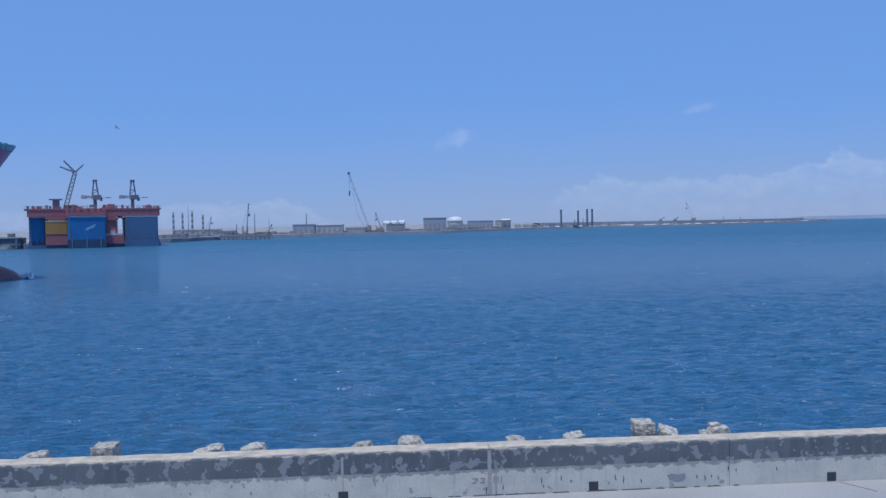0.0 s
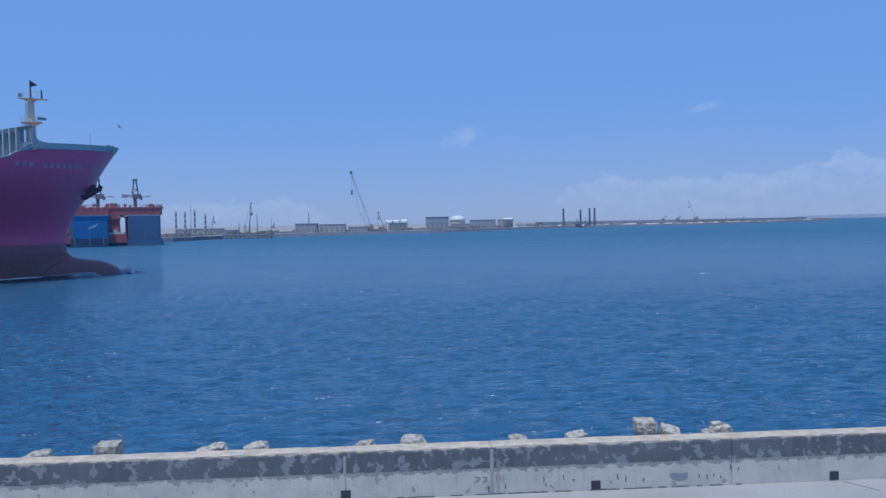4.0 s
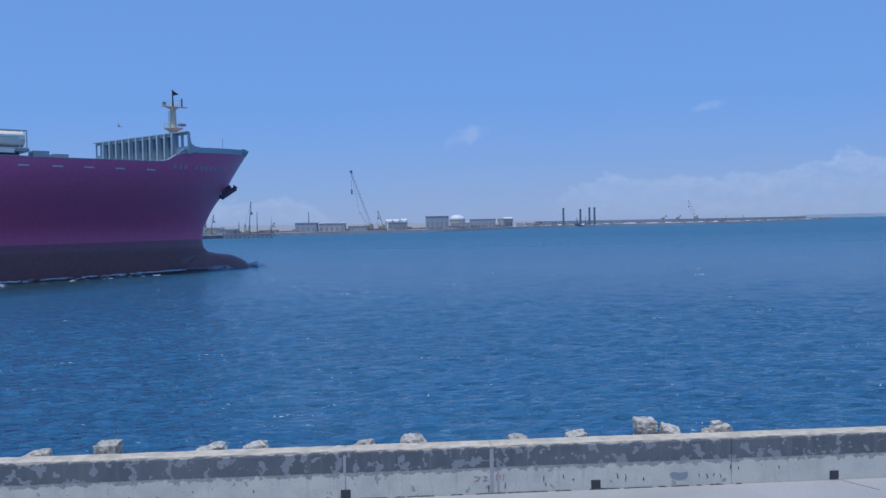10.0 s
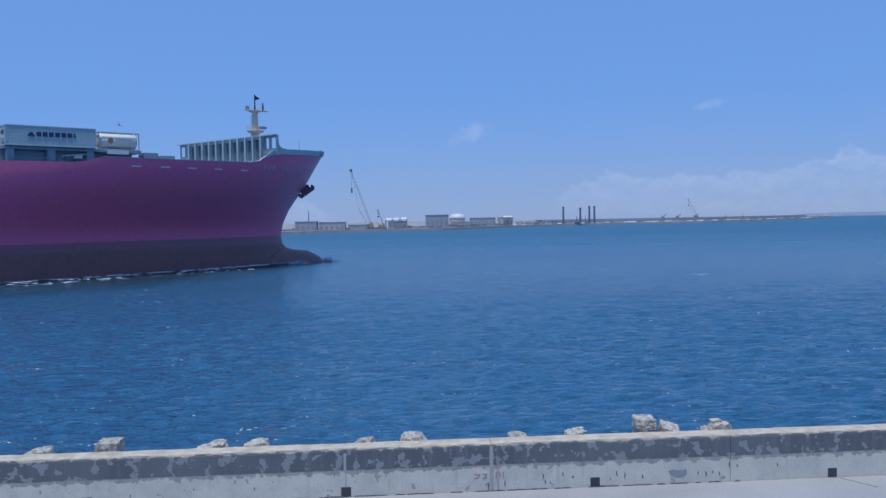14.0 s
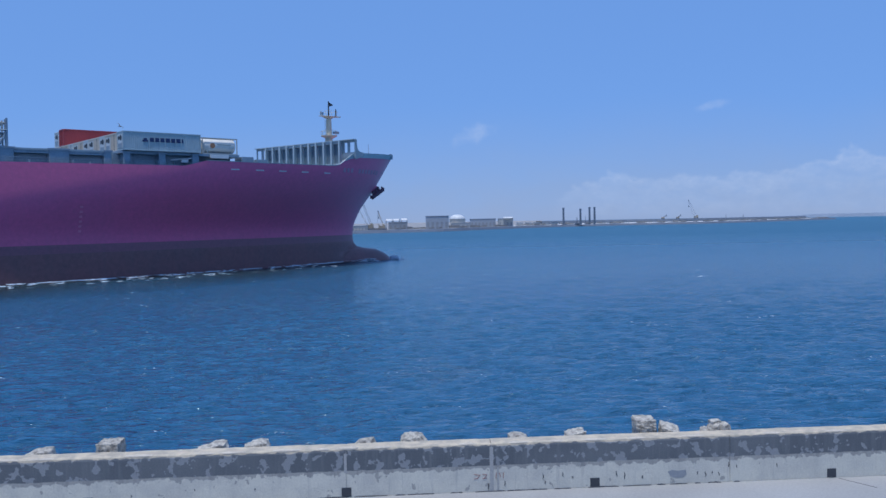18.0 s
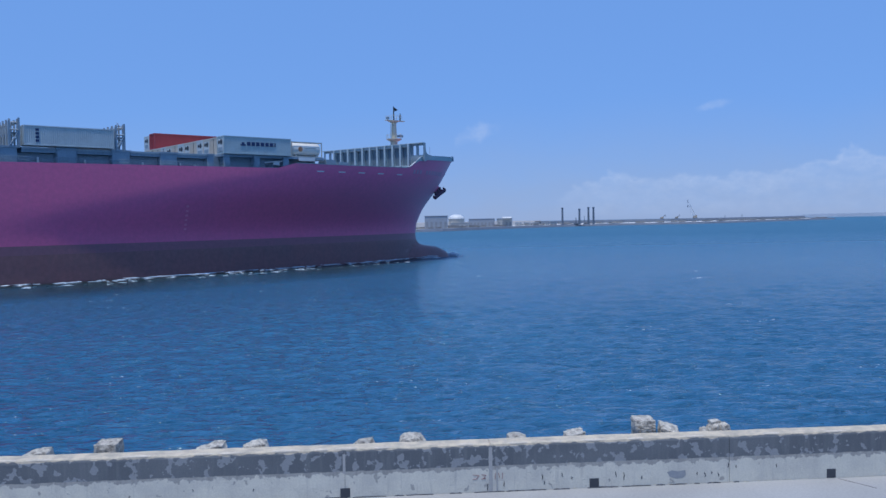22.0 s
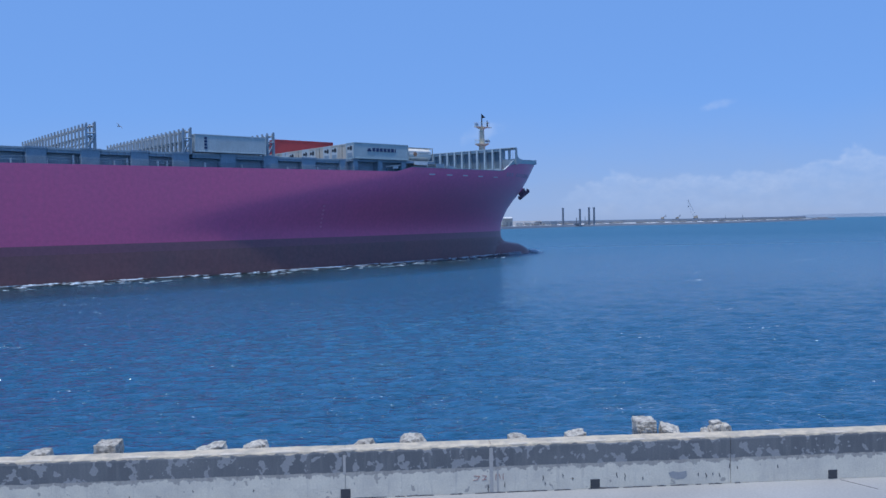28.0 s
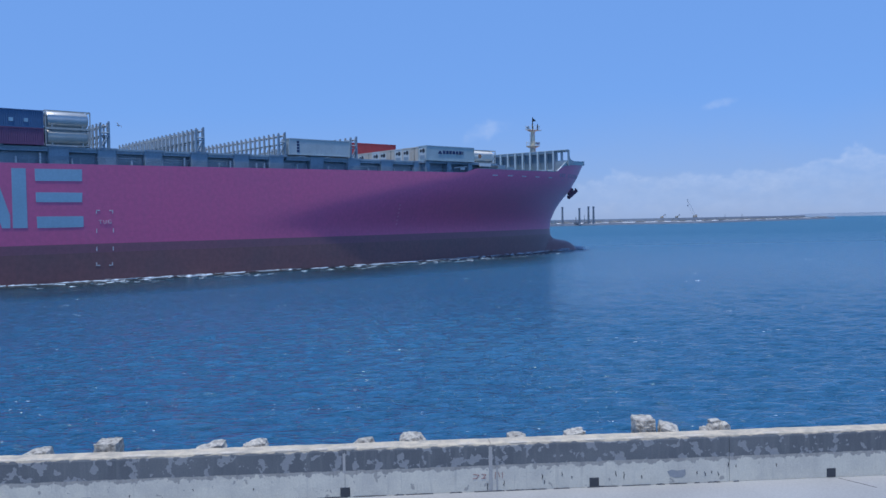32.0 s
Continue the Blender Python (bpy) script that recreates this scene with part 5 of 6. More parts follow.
    ridge([(x, -2.55 - 0.1 * math.sin(x * 2), 0.06 + 0.42 * max(0.0, 1 - abs(x - 9.6) / 2.2), 0.22) for x in (7.0 + 5.2 * i / 22 for i in range(23))])
    part("bulb_curl", (vs, fs), M["foam"], f, "white curl of water at the bulb", True)
    # silty water and the hull's painted dark reflection, thinning out away from the plating
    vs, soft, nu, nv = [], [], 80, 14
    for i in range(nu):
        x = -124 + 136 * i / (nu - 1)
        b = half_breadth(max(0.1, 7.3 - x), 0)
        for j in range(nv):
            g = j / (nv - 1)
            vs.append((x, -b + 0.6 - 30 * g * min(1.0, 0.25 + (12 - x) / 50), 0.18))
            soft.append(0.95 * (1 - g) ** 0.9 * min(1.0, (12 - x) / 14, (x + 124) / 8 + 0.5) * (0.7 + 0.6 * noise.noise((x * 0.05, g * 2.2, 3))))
    silt_reflection = part("stirred_water", (vs, grid_faces(nu, nv)), M["silt_reflection"], f, "olive silty water along the hull with its dark reflection painted in", True)
    at = silt_reflection.data.attributes.new("soft", "FLOAT", "POINT")
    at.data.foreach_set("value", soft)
    tagged(f, "white foam thrown along the ship's waterline", "foam", kind="stuff")
    LOAD.append((f, pose(0, 0, 0)))


build_hull_foam()

# ---- floating dock moored at the far shore ----
def lattice(a, b, w0, w1, bays, r=0.12):
    """A four-chord lattice boom from a to b."""
    a, b = Vector(a), Vector(b)
    way = (b - a).normalized()
    side = way.cross(Vector((0, 1, 0))).normalized()
    up = side.cross(way).normalized()
    g, prev = [], None
    for i in range(bays + 1):
        f = i / bays
        w = w0 + (w1 - w0) * f
        c = a.lerp(b, f)
        ring = [c + side * w * p + up * w * q for p, q in ((-1, -1), (1, -1), (1, 1), (-1, 1))]
        if prev:
            for k in range(4):
                g.append(bar(prev[k], ring[k], r * 2))
                g.append(bar(prev[k], ring[(k + 1) % 4], r))
        prev = ring
    return joined(*g)


def build_dock():
    d = empty("floating_dock", pose(-150.3, 366.4, 0, 0, 0, 22.4))
    tagged(d, "blue floating dock with a red upper deck, moored", "floating dock")

    def P(name, x0, x1, y0, y1, z0, z1, mat, label="", bev=0.0):
        return part(name, box(x0, x1, y0, y1, z0, z1, bev), mat, d, label)
    P("pontoon", -25.4, 28.6, 1, 30, -2, 1.4, M["dock_navy"], "low dark pontoon", 1)
    P("caisson", -24.4, -18.05, 3, 28, 1.4, 13.0, M["dock_blue"], "blue end caisson", 0.4)
    P("caisson", -9.2, 5.7, -9, 20, -2, 13.0, M["dock_blue"], "blue middle caisson", 0.4)
    P("caisson", 13.6, 27.4, 0, 26, 1.0, 13.0, M["dock_navy"], "dark blue end caisson", 0.4)
    P("caisson_foot", 13.1, 28.0, -0.5, 26, -2, 3.2, M["dock_navy"], "", 0.4)
    for a, b, y in ((-24.5, -18.0, 2.95), (-9.3, 5.8, -9.05), (13.5, 27.5, -0.05)):
        P("white_line", a, b, y, y + 0.1, 13.0, 13.5, M["white"])
    P("upper_deck", -24.8, 28.2, -0.12, 27, 13.5, 16.2, M["dock_red"], "red upper deck", 0.5)
    P("deck_apron", -9.7, 6.2, -9.4, 1, 13.5, 16.2, M["dock_red"], "red deck over the middle caisson", 0.5)
    P("deck_edge", -25.9, 28.8, -0.3, 27.6, 16.2, 16.9, M["dock_red"], "flared deck edge", 0.3)
    P("ochre_module", -17.9, -9.35, -0.25, 9, 6.0, 11.2, M["orange"], "ochre workshop module", 0.2)
    P("module_roof", -17.95, -9.35, -0.35, 9.2, 11.2, 11.8, M["box_beige"])
    P("under_deck", -18.0, -9.25, -0.1, 26, 1.4, 5.9, M["dock_red"], "red inner plating")
    P("inner_plating", 5.8, 13.2, -0.35, 26, 1.4, 5.2, M["dock_red"], "red inner plating between the caissons")
    P("back_plating", -18.0, -9.25, 22, 26, 1.4, 13.45, M["dock_red"], "red plating at the back of the dock")
    P("back_plating", 5.75, 10.6, 20, 26, 1.4, 13.45, M["dock_red"], "red plating at the back of the dock")
    P("inner_house", 5.8, 10.2, 0.3, 14, 5.2, 11.6, M["dock_red"], "red deckhouse between the caissons", 0.2)
    # white arched frame in the gap, open to the far side
    arch = [(10.5 + 1.25 * (1 - math.cos(math.pi * i / 8)), 12.0 + 1.0 * math.sin(math.pi * i / 8)) for i in range(9)]
    part("white_arch", joined(box(10.3, 10.75, 3, 4.5, 5.2, 12.1), box(12.75, 13.15, 3, 4.5, 5.2, 12.1), *[bar((a, 3.7, b), (c, 3.7, e), 0.55) for (a, b), (c, e) in zip(arch, arch[1:])]), M["white"], d, "white arched frame between the caissons")
    for a, b, z in ((-17.95, -9.35, 12.3), (5.85, 10.25, 11.6)):
        P("header_plate", a, b, -0.2, 0.3, z, 13.45, M["dock_red"], "red plate over the gap")
    # dark band painting the water's reflection round each caisson's foot, fenders and ladders
    for a, b, y, top in ((-24.5, -18.0, 2.9, 3.0), (-9.3, 5.8, -9.1, 3.6), (13.5, 27.5, -0.1, 3.4)):
        P("boot_band", a, b, y, y + 0.12, -1.0, top, M["dock_reflection"], "dark band at the waterline painted as the water's reflection")
        for f in (0.12, 0.5, 0.86):
            x = a + (b - a) * f
            P("fender", x - 0.25, x + 0.25, y - 0.35, y, 0.2, 4.6, M["crane_dark"], "", 0.1)
        P("ladder", a + 0.7, a + 1.1, y - 0.08, y + 0.1, 3.6, 13.0, M["crane_dark"])
    for i, a in enumerate((-8.9, -6.8, -4.1, -1.4, 1.3, 3.6, 14.6, 17.6, 20.6, 23.6)):
        P("deck_fairlead", a, a + 0.8, (-9.6 if i < 6 else -0.45), (-9.3 if i < 6 else -0.2), 16.2, 16.9, M["crane_dark"])
    r2 = random.Random(14)
    for i in range(26):
        x = -24.5 + 52 * i / 25 + r2.uniform(-0.6, 0.6)
        w = r2.uniform(0.3, 1.3)
        P("deck_box", x, x + w, 0.6, 2.2, 16.9, 16.9 + r2.uniform(0.5, 1.5), r2.choice([M["dock_red"], M["crane_dark"], M["white"], M["dock_red"]]), "", 0.05)
    P("ochre_shoulder", -17.0, -10.4, -0.1, 9, 11.8, 12.3, M["orange"], "", 0.3)
    P("white_gear", 5.9, 12.6, -0.3, 0.25, 5.2, 5.9, M["white"], "", 0.2)
    P("white_gear", 7.4, 9.6, -0.25, 0.25, 5.9, 7.0, M["white"], "", 0.2)
    part("painted_patch", ([(-2.2, -9.03, 7.4), (0.9, -9.03, 8.6), (2.0, -9.03, 10.2), (0.2, -9.03, 9.3), (-2.0, -9.03, 8.3), (-2.2, -9.0, 7.4), (0.9, -9.0, 8.6), (2.0, -9.0, 10.2), (0.2, -9.0, 9.3), (-2.0, -9.0, 8.3)],
                           [(0, 1, 2, 3, 4), (0, 5, 6, 1), (1, 6, 7, 2), (2, 7, 8, 3), (3, 8, 9, 4), (4, 9, 5, 0)]), M["logo"], d, "faded pale emblem patch")
    r = random.Random(5)
    for i in range(40):
        x = -25.8 + 54.3 * i / 39
        P("rail_post", x - 0.05, x + 0.05, 0.1, 0.2, 16.9, 17.9, M["crane_dark"])
    P("rail_bar", -25.9, 28.6, 0.1, 0.2, 17.9, 18.0, M["crane_dark"])
    for i in range(22):
        x, h = -25 + 51 * r.random(), r.uniform(0.8, 2.0)
        y = r.uniform(3, 16)
        P("deck_gear", x, x + r.uniform(1, 2.6), y, y + 2, 16.9, 16.9 + h, r.choice([M["crane_dark"], M["dock_red"], M["shed"]]), "", 0.1)
    P("control_cabin", -15.2, -12.4, 8, 11, 16.9, 20.8, M["crane_dark"], "dark control cabin", 0.2)
    P("cabin_top", -16.6, -11.2, 7.4, 11.6, 20.8, 21.3, M["crane_dark"])
    for a in np.arange(14.6, 26.5, 1.5):
        P("name_bar", a, a + 1.0, 0.33, 0.42, 14.3, 15.5, M["dim"])
    for x in (1.9, 17.3):
        c = part("pedestal_crane", joined(tube((x, 6, 16.8), (x, 6, 22.4), 0.75, 0.7, 8), bar((x - 1.1, 6, 22.6), (x - 0.35, 6, 28.9), 0.42), bar((x + 1.4, 6, 22.6), (x + 0.55, 6, 28.9), 0.42), bar((x - 0.8, 6, 25.0), (x + 1.05, 6, 25.0), 0.3), bar((x - 0.95, 6, 23.2), (x + 1.1, 6, 24.8), 0.2)), M["crane_dark"], d, "dark pedestal crane")
        part("crane_house", joined(box(x - 1.0, x + 2.6, 4.2, 7.8, 20.8, 22.8, 0.3), box(x + 2.0, x + 3.0, 5, 7, 20.2, 21.8, 0.2)), M["crane_dark"], c)
        part("crane_jib", lattice((x - 0.8, 6, 21.8), (x - 5.5, 6, 22.4), 0.45, 0.3, 6, 0.10), M["crane_dark"], c)
        part("jib_box", joined(box(x - 5.6, x - 3.2, 5.2, 6.8, 21.2, 22.2, 0.2), box(x + 4.2, x + 6.6, 5.6, 6.4, 21.5, 21.9, 0.1), bar((x + 2.6, 6, 21.6), (x + 4.3, 6, 21.7), 0.25)), M["shed"], c)
        part("crane_head", box(x - 0.9, x + 1.1, 5.2, 6.8, 28.6, 29.5, 0.2), M["crane_dark"], c)
    part("lattice_crane", joined(lattice((-12.4, 2, 8), (-5.8, 2, 32.4), 0.85, 0.7, 14, 0.14), lattice((-5.8, 2, 32.4), (-11.7, 2, 34.8), 0.26, 0.16, 6, 0.10), lattice((-5.8, 2, 32.6), (-10.1, 2, 37.4), 0.26, 0.16, 6, 0.10),
                                 lattice((-5.8, 2, 32.4), (-2.3, 2, 35.8), 0.26, 0.13, 5, 0.09)), M["crane_dark"], d, "dark lattice crane with a branching head")
    return d


build_dock()


def build_dock_quay():
    """The low quay that the dock is moored to, with stacked gear."""
    q = empty("mooring_quay", pose(-151.5, 366, 0, 0, 0, 22.4))
    part("quay_body", box(-150, -26.5, 4, 40, -2, 4.6, 0.5), M["rock"], q, "dark quay wall")
    part("quay_cap", box(-150, -26.3, 3.6, 6, 4.6, 5.1, 0.2), M["shed_pale"], q, "pale concrete cap")
    part("tide_band", box(-149, -26.6, 3.9, 4.0, 1.6, 2.4), M["land"], q, "pale band along the wall")
    r = random.Random(17)
    for i in range(18):
        x = -146 + 118 * i / 17
        part("quay_fender", box(x - 0.5, x + 0.5, 3.2, 4.0, 0.3, 4.2, 0.2), M["crane_dark"], q)
    for i in range(14):
        x, w = -120 + 92 * r.random(), r.uniform(1.5, 5)
        part("stacked_gear", box(x, x + w, 8, 11, 4.6, 5.4 + 1.6 * r.random(), 0.2), r.choice([M["shed"], M["clutter"], M["rock"]]), q)
    tagged(q, "dark low mooring quay with stacked gear beside the dock", "quay")


build_dock_quay()


# ---- far shore: stacks, cranes, sheds and tanks ----
def striped_stack(x, y, z0, z1, r):
    s = empty("striped_stack", pose(x, y, z0))
    n = 9
    for i in range(n):
        a, b = (z1 - z0) * i / n, (z1 - z0) * (i + 1) / n
        part("stack_band", tube((0, 0, a), (0, 0, b), r * (1 - 0.02 * i), r * (1 - 0.02 * (i + 1)), 10), M["crane_dark"] if i % 2 else M["shed_pale"], s)
    return tagged(s, "slim dark banded chimney stack on the far shore", "chimney", group="far chimneys")


for x, z in ((-175.6, 18.2), (-169.6, 17.8), (-163.2, 18.8), (-156.2, 16.2)):
    striped_stack(x, 560, 2.0, z, 0.75)
for x, z in ((125.6, 19.7), (143.2, 18.4), (152.6, 19.9), (157.8, 19.8)):
    tagged(part("chimney", joined(tube((x, 880, 2.0), (x, 880, z), 1.15, 0.95, 12), tube((x, 880, z - 1.2), (x, 880, z), 1.2, 1.2, 12)), M["crane_dark"]), "slim dark chimney stack on the far shore", "chimney", group="far chimneys")


def slim_mast(x, y, z0, z1, r=0.3, label="thin dark mast on the far shore"):
    return tagged(part("mast", joined(tube((x, y, z0), (x, y, z1), r, r * 0.4, 6), box(x - r * 3, x + r * 3, y - r * 3, y + r * 3, z0, z0 + r * 2)), M["crane_dark"]), label, "mast", group="far masts")


for x, y, z, r in ((-167.2, 565, 23, 0.25), (-125.5, 524, 9.8, 0.4), (-122, 524, 8.4, 0.3), (-119.2, 526, 11, 0.35), (-114.7, 526, 16, 0.35), (-106.7, 530, 13, 0.2), (-97.8, 622, 16.8, 0.55), (140.2, 884, 9.4, 0.8), (149.1, 884, 10.9, 0.4),
                   (362.6, 1085, 9.6, 0.6), (404, 1140, 9.8, 0.7), (-190, 420, 9, 0.3)):
    slim_mast(x, y, 2.0, z, r)


def crawler_crane(name, x, y, z0, tip, boom_w, body, mat, label):
    c = empty(name, pose(x, y, z0))
    t = (tip[0] - x, 0, tip[1] - z0)
    part("boom", lattice((body * 0.6, 0, body * 0.8), t, boom_w * 0.7, boom_w * 0.4, 22, boom_w * 0.13), mat, c, "lattice boom")
    part("boom_head", box(t[0] - boom_w, t[0] + boom_w, -boom_w, boom_w, t[2] - boom_w * 0.8, t[2] + boom_w, boom_w * 0.2), M["crane_dark"], c)
    part("crane_body", joined(box(-body, body, -body * 0.7, body * 0.7, body * 0.4, body * 1.3, body * 0.1), box(body * 0.2, body * 0.9, -body * 0.5, body * 0.2, body * 1.3, body * 1.7, 0.1)), M["yellow"], c)
    for s in (-1, 1):
        part("crawler_track", box(-body * 1.1, body * 1.1, s * body * 0.6 - body * 0.2, s * body * 0.6 + body * 0.2, 0, body * 0.45, body * 0.2), M["crane_dark"], c)
    part("back_mast", lattice((-body * 0.3, 0, body), (t[0] * 0.28 - body * 1.2, 0, t[2] * 0.33), boom_w * 0.6, boom_w * 0.35, 8, boom_w * 0.12), mat, c)
    part("hook_line", joined(tube(t, (t[0] + 0.3, 0, t[2] * 0.68), 0.09, sides=5), box(t[0] - 0.3, t[0] + 0.9, -0.5, 0.5, t[2] * 0.62, t[2] * 0.70, 0.15)), M["crane_dark"], c)
    part("pendant", tube((t[0] * 0.28 - body * 1.2, 0, t[2] * 0.33), t, 0.07, sides=5), M["crane_dark"], c)
    return tagged(c, label, "crane", group="far cranes")


crawler_crane("crawler_crane", -55.0, 640, 2.2, (-68.0, 46.5), 0.95, 3.0, M["far_steel"], "tall pale crawler crane on the far shore")
crawler_crane("crawler_crane", -45.8, 644, 2.2, (-48.6, 16.2), 0.5, 2.4, M["yellow"], "small yellow crawler crane on the far shore")
crawler_crane("crawler_crane", -120.4, 524, 2.2, (-117.8, 21.6), 0.35, 1.6, M["crane_dark"], "slim dark crawler crane by the pier")
crawler_crane("crawler_crane", -153.8, 560, 2.2, (-150.6, 14.6), 0.3, 1.6, M["crane_dark"], "small dark crane beside the stacks")
crawler_crane("crawler_crane", 305, 1020, 6.0, (296, 28.0), 0.4, 2.2, M["far_steel"], "thin pale crane on the outer mole")
crawler_crane("excavator", -107, 522, 2.2, (-103.4, 8.6), 0.35, 1.5, M["crane_dark"], "dark excavator working on the pier")
crawler_crane("excavator", 256, 985, 6.0, (260, 10.6), 0.4, 1.6, M["crane_dark"], "dark excavator on the outer mole")
crawler_crane("excavator", 280, 1010, 6.0, (283.5, 10.4), 0.4, 1.6, M["crane_dark"], "dark excavator on the outer mole")


def shed(x0, x1, y, depth, z0, z1, mat, label, roof=0.0, bays=6):
    s = empty("shed", pose((x0 + x1) / 2, y, z0))
    w, h = (x1 - x0) / 2, z1 - z0
    part("wall_shell", box(-w, w, 0, depth, -0.6, h, 0.1), mat, s)
    if roof:
        part("roof", ([(-w - 0.3, -0.4, h), (w + 0.3, -0.4, h), (w + 0.3, depth + 0.4, h), (-w - 0.3, depth + 0.4, h), (-w, depth / 2, h + roof), (w, depth / 2, h + roof)],
                      [(0, 1, 5, 4), (2, 3, 4, 5), (0, 4, 3), (1, 2, 5), (0, 3, 2, 1)]), M["shed"], s)
    else:
        part("roof", box(-w - 0.3, w + 0.3, -0.3, depth + 0.3, h, h + 0.4), M["shed"], s)
    for i in range(bays):
        a = -w + 2 * w * (i + 0.25) / bays
        part("bay_door", box(a, a + w / bays, -0.12, 0.02, 0, h * 0.55), M["door"], s)
    return tagged(s, label, "shed", group="far sheds")


shed(-13.4, 5.1, 684, 14, 2.2, 12.0, M["shed"], "large grey industrial shed on the far shore", 0, 5)
shed(26.3, 50.3, 800, 16, 2.2, 9.3, M["shed"], "long grey warehouse on the far shore", 0, 7)
shed(-107.6, -92, 620, 10, 2.2, 8.4, M["shed"], "grey site shed on the far shore", 0, 4)
shed(-91, -72, 626, 10, 2.2, 8.0, M["shed_pale"], "pale low site shed on the far shore", 0.8, 5)
shed(53.5, 67.8, 812, 8, 2.2, 9.2, M["shed_pale"], "pale office block on the far shore", 0, 4)
shed(-44, -29, 690, 9, 2.2, 7.6, M["shed"], "open work shed on the far shore", 0, 4)
shed(-70, -56, 632, 8, 2.2, 5.4, M["shed_pale"], "low pale site cabins on the far shore", 0, 6)
shed(8, 24, 735, 6, 2.2, 6.0, M["shed_pale"], "low pale plant building beside the tank", 0, 4)
shed(-180, -150, 572, 12, 2.2, 6.0, M["shed_pale"], "low pale plant at the foot of the stacks", 0, 8)
shed(-150, -138, 566, 9, 2.2, 5.0, M["shed"], "low grey store on the far shore", 0, 4)
for x in np.arange(75, 120, 9.0):
    shed(x, x + 6.5, 842 + x * 0.2, 5, 2.2, 4.9, M["shed_pale"], "small pale hut on the far shore", 0, 2)


def domed_tank(x, y, r, z0, h, rise, label):
    t = empty("storage_tank", pose(x, y, z0))
    part("shell", tube((0, 0, -0.5), (0, 0, h), r, r, 28), M["box_beige"], t, "cream tank shell")
    vs, k = [], 28
    for j in range(7):
        a = math.pi / 2 * j / 6
        vs += [(r * 1.02 * math.cos(a) * math.cos(2 * math.pi * i / k), r * 1.02 * math.cos(a) * math.sin(2 * math.pi * i / k), h + rise * math.sin(a)) for i in range(k)]
    fs = [(j * k + i, j * k + (i + 1) % k, (j + 1) * k + (i + 1) % k, (j + 1) * k + i) for j in range(6) for i in range(k)]
    part("dome", (vs, fs), M["white"], t, "white domed roof", True)
    part("ring_walk", tube((0, 0, h - 0.2), (0, 0, h + 0.15), r * 1.06, r * 1.06, 28), M["shed"], t)
    return tagged(t, label, "tank")


domed_tank(13.2, 744, 6.9, 2.2, 7.4, 4.0, "cream storage tank with a white domed roof")


def canopy(x0, x1, y, z0, z1):
    c = empty("white_canopy", pose((x0 + x1) / 2, y, 2.2))
    w = (x1 - x0) / 2
    part("roof", ([(-w, 0, z0), (w, 0, z0), (w, 8, z0), (-w, 8, z0), (-w * 0.9, 2, z1), (w * 0.9, 2, z1), (w * 0.9, 6, z1), (-w * 0.9, 6, z1)], [(0, 1, 5, 4), (1, 2, 6, 5), (2, 3, 7, 6), (3, 0, 4, 7), (4, 5, 6, 7), (3, 2, 1, 0)]), M["white"], c)
    for sx in (-1, 1):
        for yy in (0.5, 7.5):
            part("post", box(sx * w * 0.92 - 0.2, sx * w * 0.92 + 0.2, yy - 0.2, yy + 0.2, -0.3, z0 + 0.1), M["shed"], c)
    return tagged(c, "white shade roof on posts on the far shore", "canopy", group="white canopies")


canopy(-45.2, -40.0, 676, 6.9, 8.2)
canopy(-39.4, -34.4, 677, 7.0, 8.3)
canopy(-33.0, -28.2, 679, 7.2, 8.6)
canopy(58, 67, 806, 7.6, 8.8)


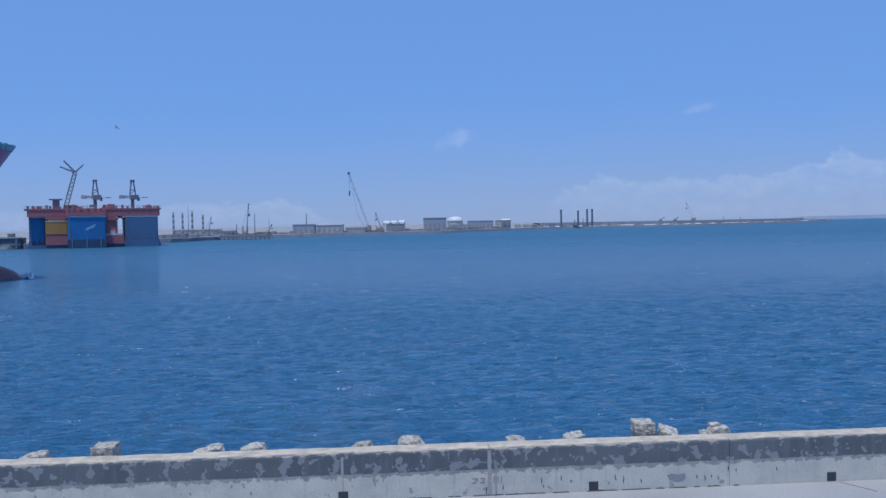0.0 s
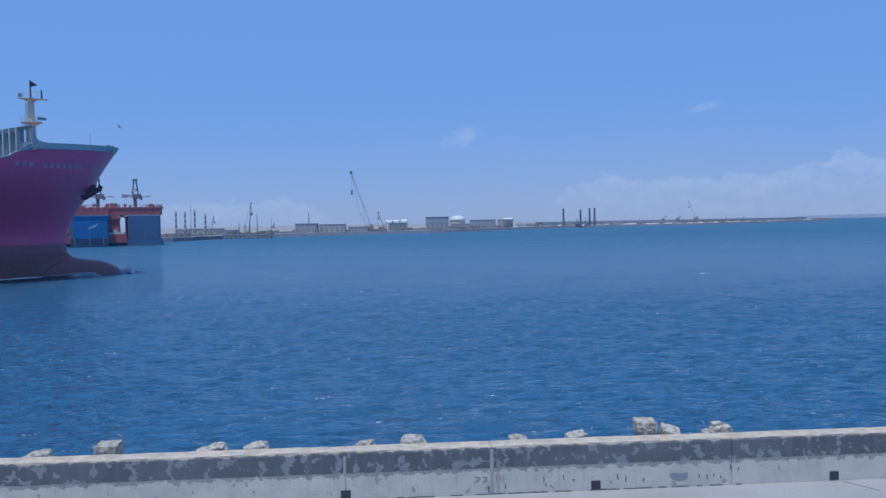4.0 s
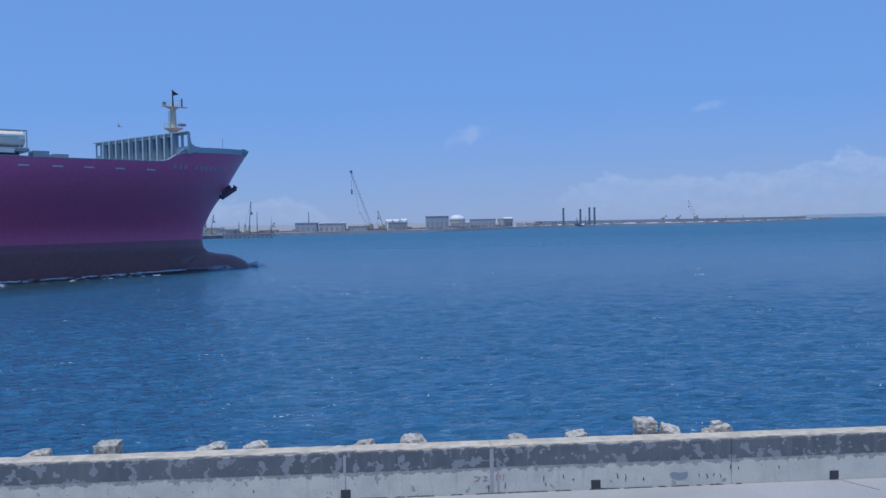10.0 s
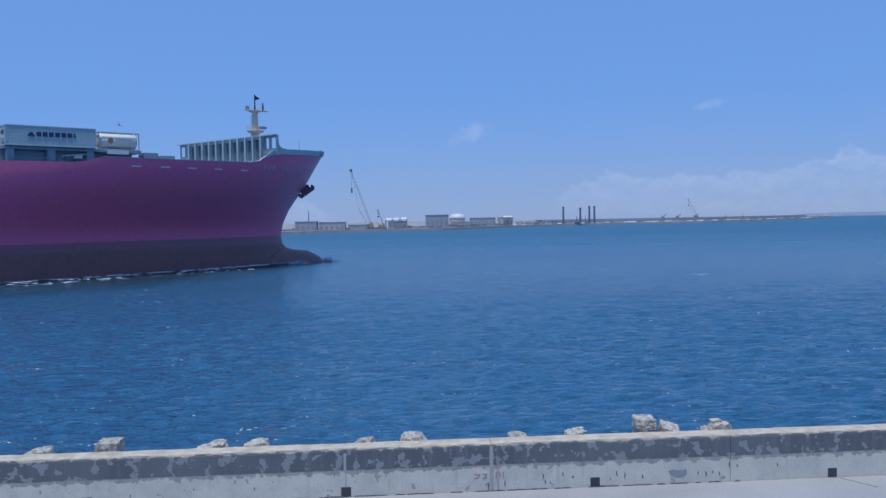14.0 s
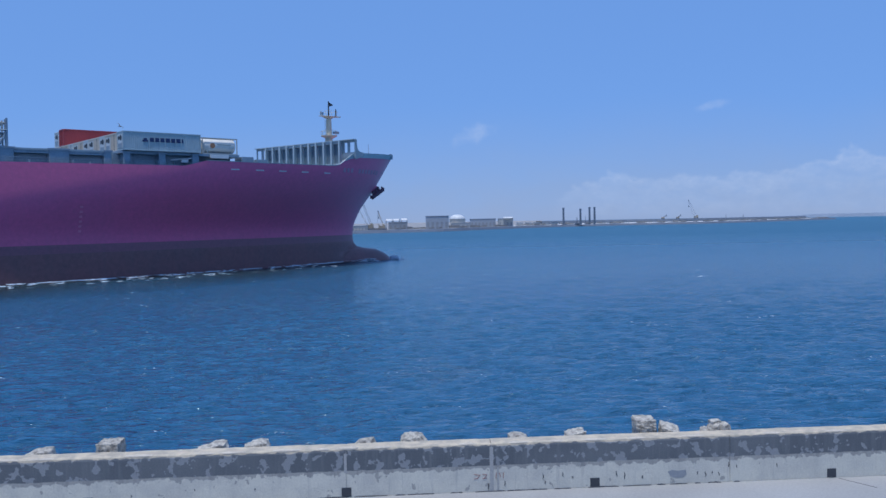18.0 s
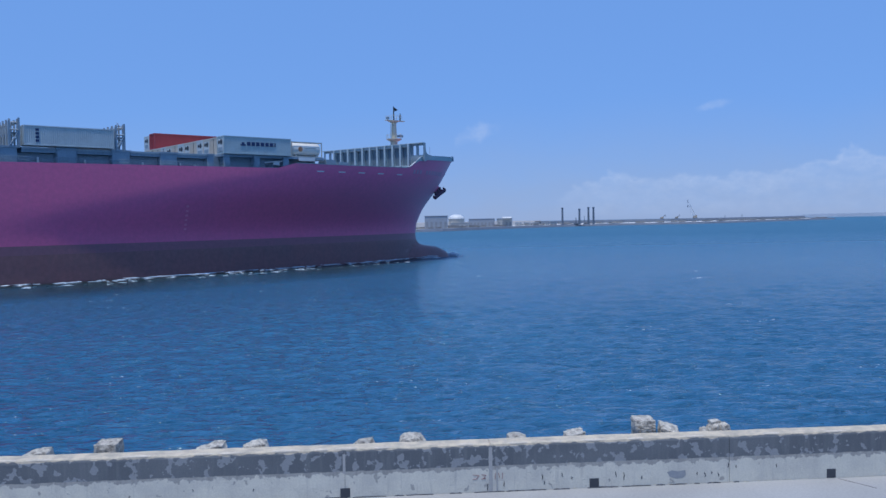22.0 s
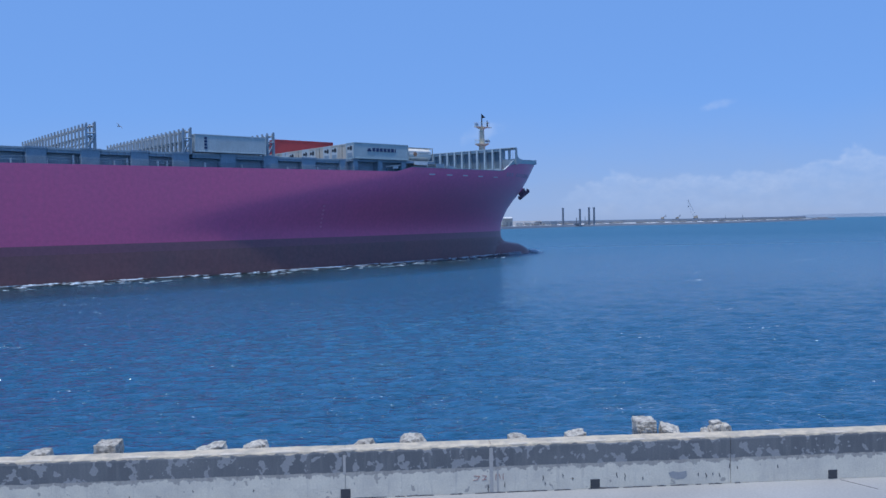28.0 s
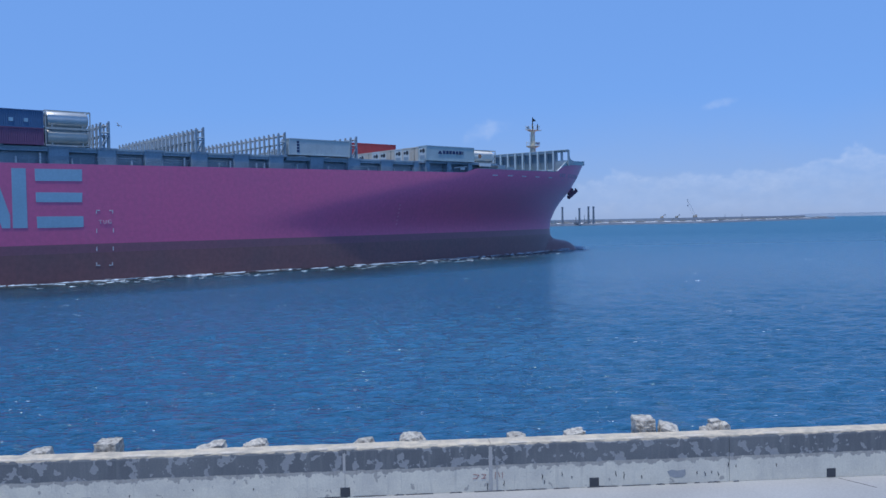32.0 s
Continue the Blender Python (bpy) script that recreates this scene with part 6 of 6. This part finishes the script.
def build_shore_clutter():
    """Heaps, blocks and low plant along the far shore, too small to tell apart."""
    r = random.Random(21)
    vs, fs = [], []
    pts = [Vector(p) for p in SHORE[3:]]
    for a, b in zip(pts, pts[1:]):
        n = int((b - a).length / 4.5)
        for i in range(n):
            p = a.lerp(b, (i + r.random()) / n) + Vector((-0.25, 1)).normalized() * r.uniform(14, 70)
            w, h = r.uniform(0.8, 4.5), r.uniform(0.4, 2.2)
            g = moved(box(-w, w, -1.2, 1.2, -0.4, h, 0.3), pose(p.x, p.y, 2.2, 0, 0, r.uniform(-20, 20)))
            k = len(vs)
            vs += g[0]
            fs += [tuple(j + k for j in q) for q in g[1]]
    tagged(part("shore_clutter", (vs, fs), M["clutter"]), "stacked blocks, heaps and low plant along the shore", "clutter", kind="stuff")


build_shore_clutter()


def build_pier():
    p = empty("jetty", pose(-118, 514, 0))
    part("jetty_deck", box(-16, 16, -2, 4, 1.3, 1.9, 0.2), M["clutter"], p)
    for i in range(12):
        part("jetty_pile", tube((-15 + i * 2.7, -1.4, -2), (-15 + i * 2.7, -1.4, 1.4), 0.3, sides=8), M["crane_dark"], p)
    part("jetty_pipe", tube((-15, -1.0, 2.4), (15, -1.0, 2.2), 0.35, sides=8), M["crane_dark"], p)
    tagged(p, "dark timber jetty with piles and a pipeline", "jetty")


build_pier()


def build_gull(place, label):
    g = empty("seagull", place)
    part("body", joined(tube((-0.16, 0, 0), (0.05, 0, 0.01), 0.02, 0.05, 8), tube((0.05, 0, 0.01), (0.19, 0, 0.02), 0.05, 0.012, 8)), M["crane_dark"], g)
    for s in (-1, 1):
        part("wing", ([(0.06, s * 0.03, 0.02), (-0.05, s * 0.03, 0.02), (0.04, s * 0.2, 0.10), (-0.04, s * 0.2, 0.10), (-0.06, s * 0.40, 0.05), (0.06, s * 0.03, 0.035), (0.04, s * 0.2, 0.115)], [(0, 1, 3, 2), (2, 3, 4), (5, 6, 3, 1), (0, 2, 6, 5), (6, 4, 3), (2, 4, 6)]), M["crane_dark"], g)
    tagged(g, label, "bird", group="seagulls")


build_gull(pose(-22.6, 60, 14.95, 38, 0, 70), "small dark seagull hanging on the wind")
build_gull(pose(-88.5, 235, 27.2, 20, 0, 40), "distant dark seagull low over the basin")


# ---- what moves ----
def motions():
    times = [row[0] for row in SHIP_WAY]
    walk(ship, [(t, ship_pose(t)) for t in times])
    for thing, place in LOAD:
        walk(thing, [(t, ship_pose(t) @ place) for t in times])
    for cloud, (dx, dz) in clouds:
        walk(cloud, [(0, pose(0, 0, 0)), (32, pose(dx, 0, dz))])
    for sheet in (water, flecks):
        walk(sheet, [(0, pose(0, 0, 0)), (16, pose(-3.2, -9.6, 0)), (32, pose(-6.4, -19.2, 0))])


motions()
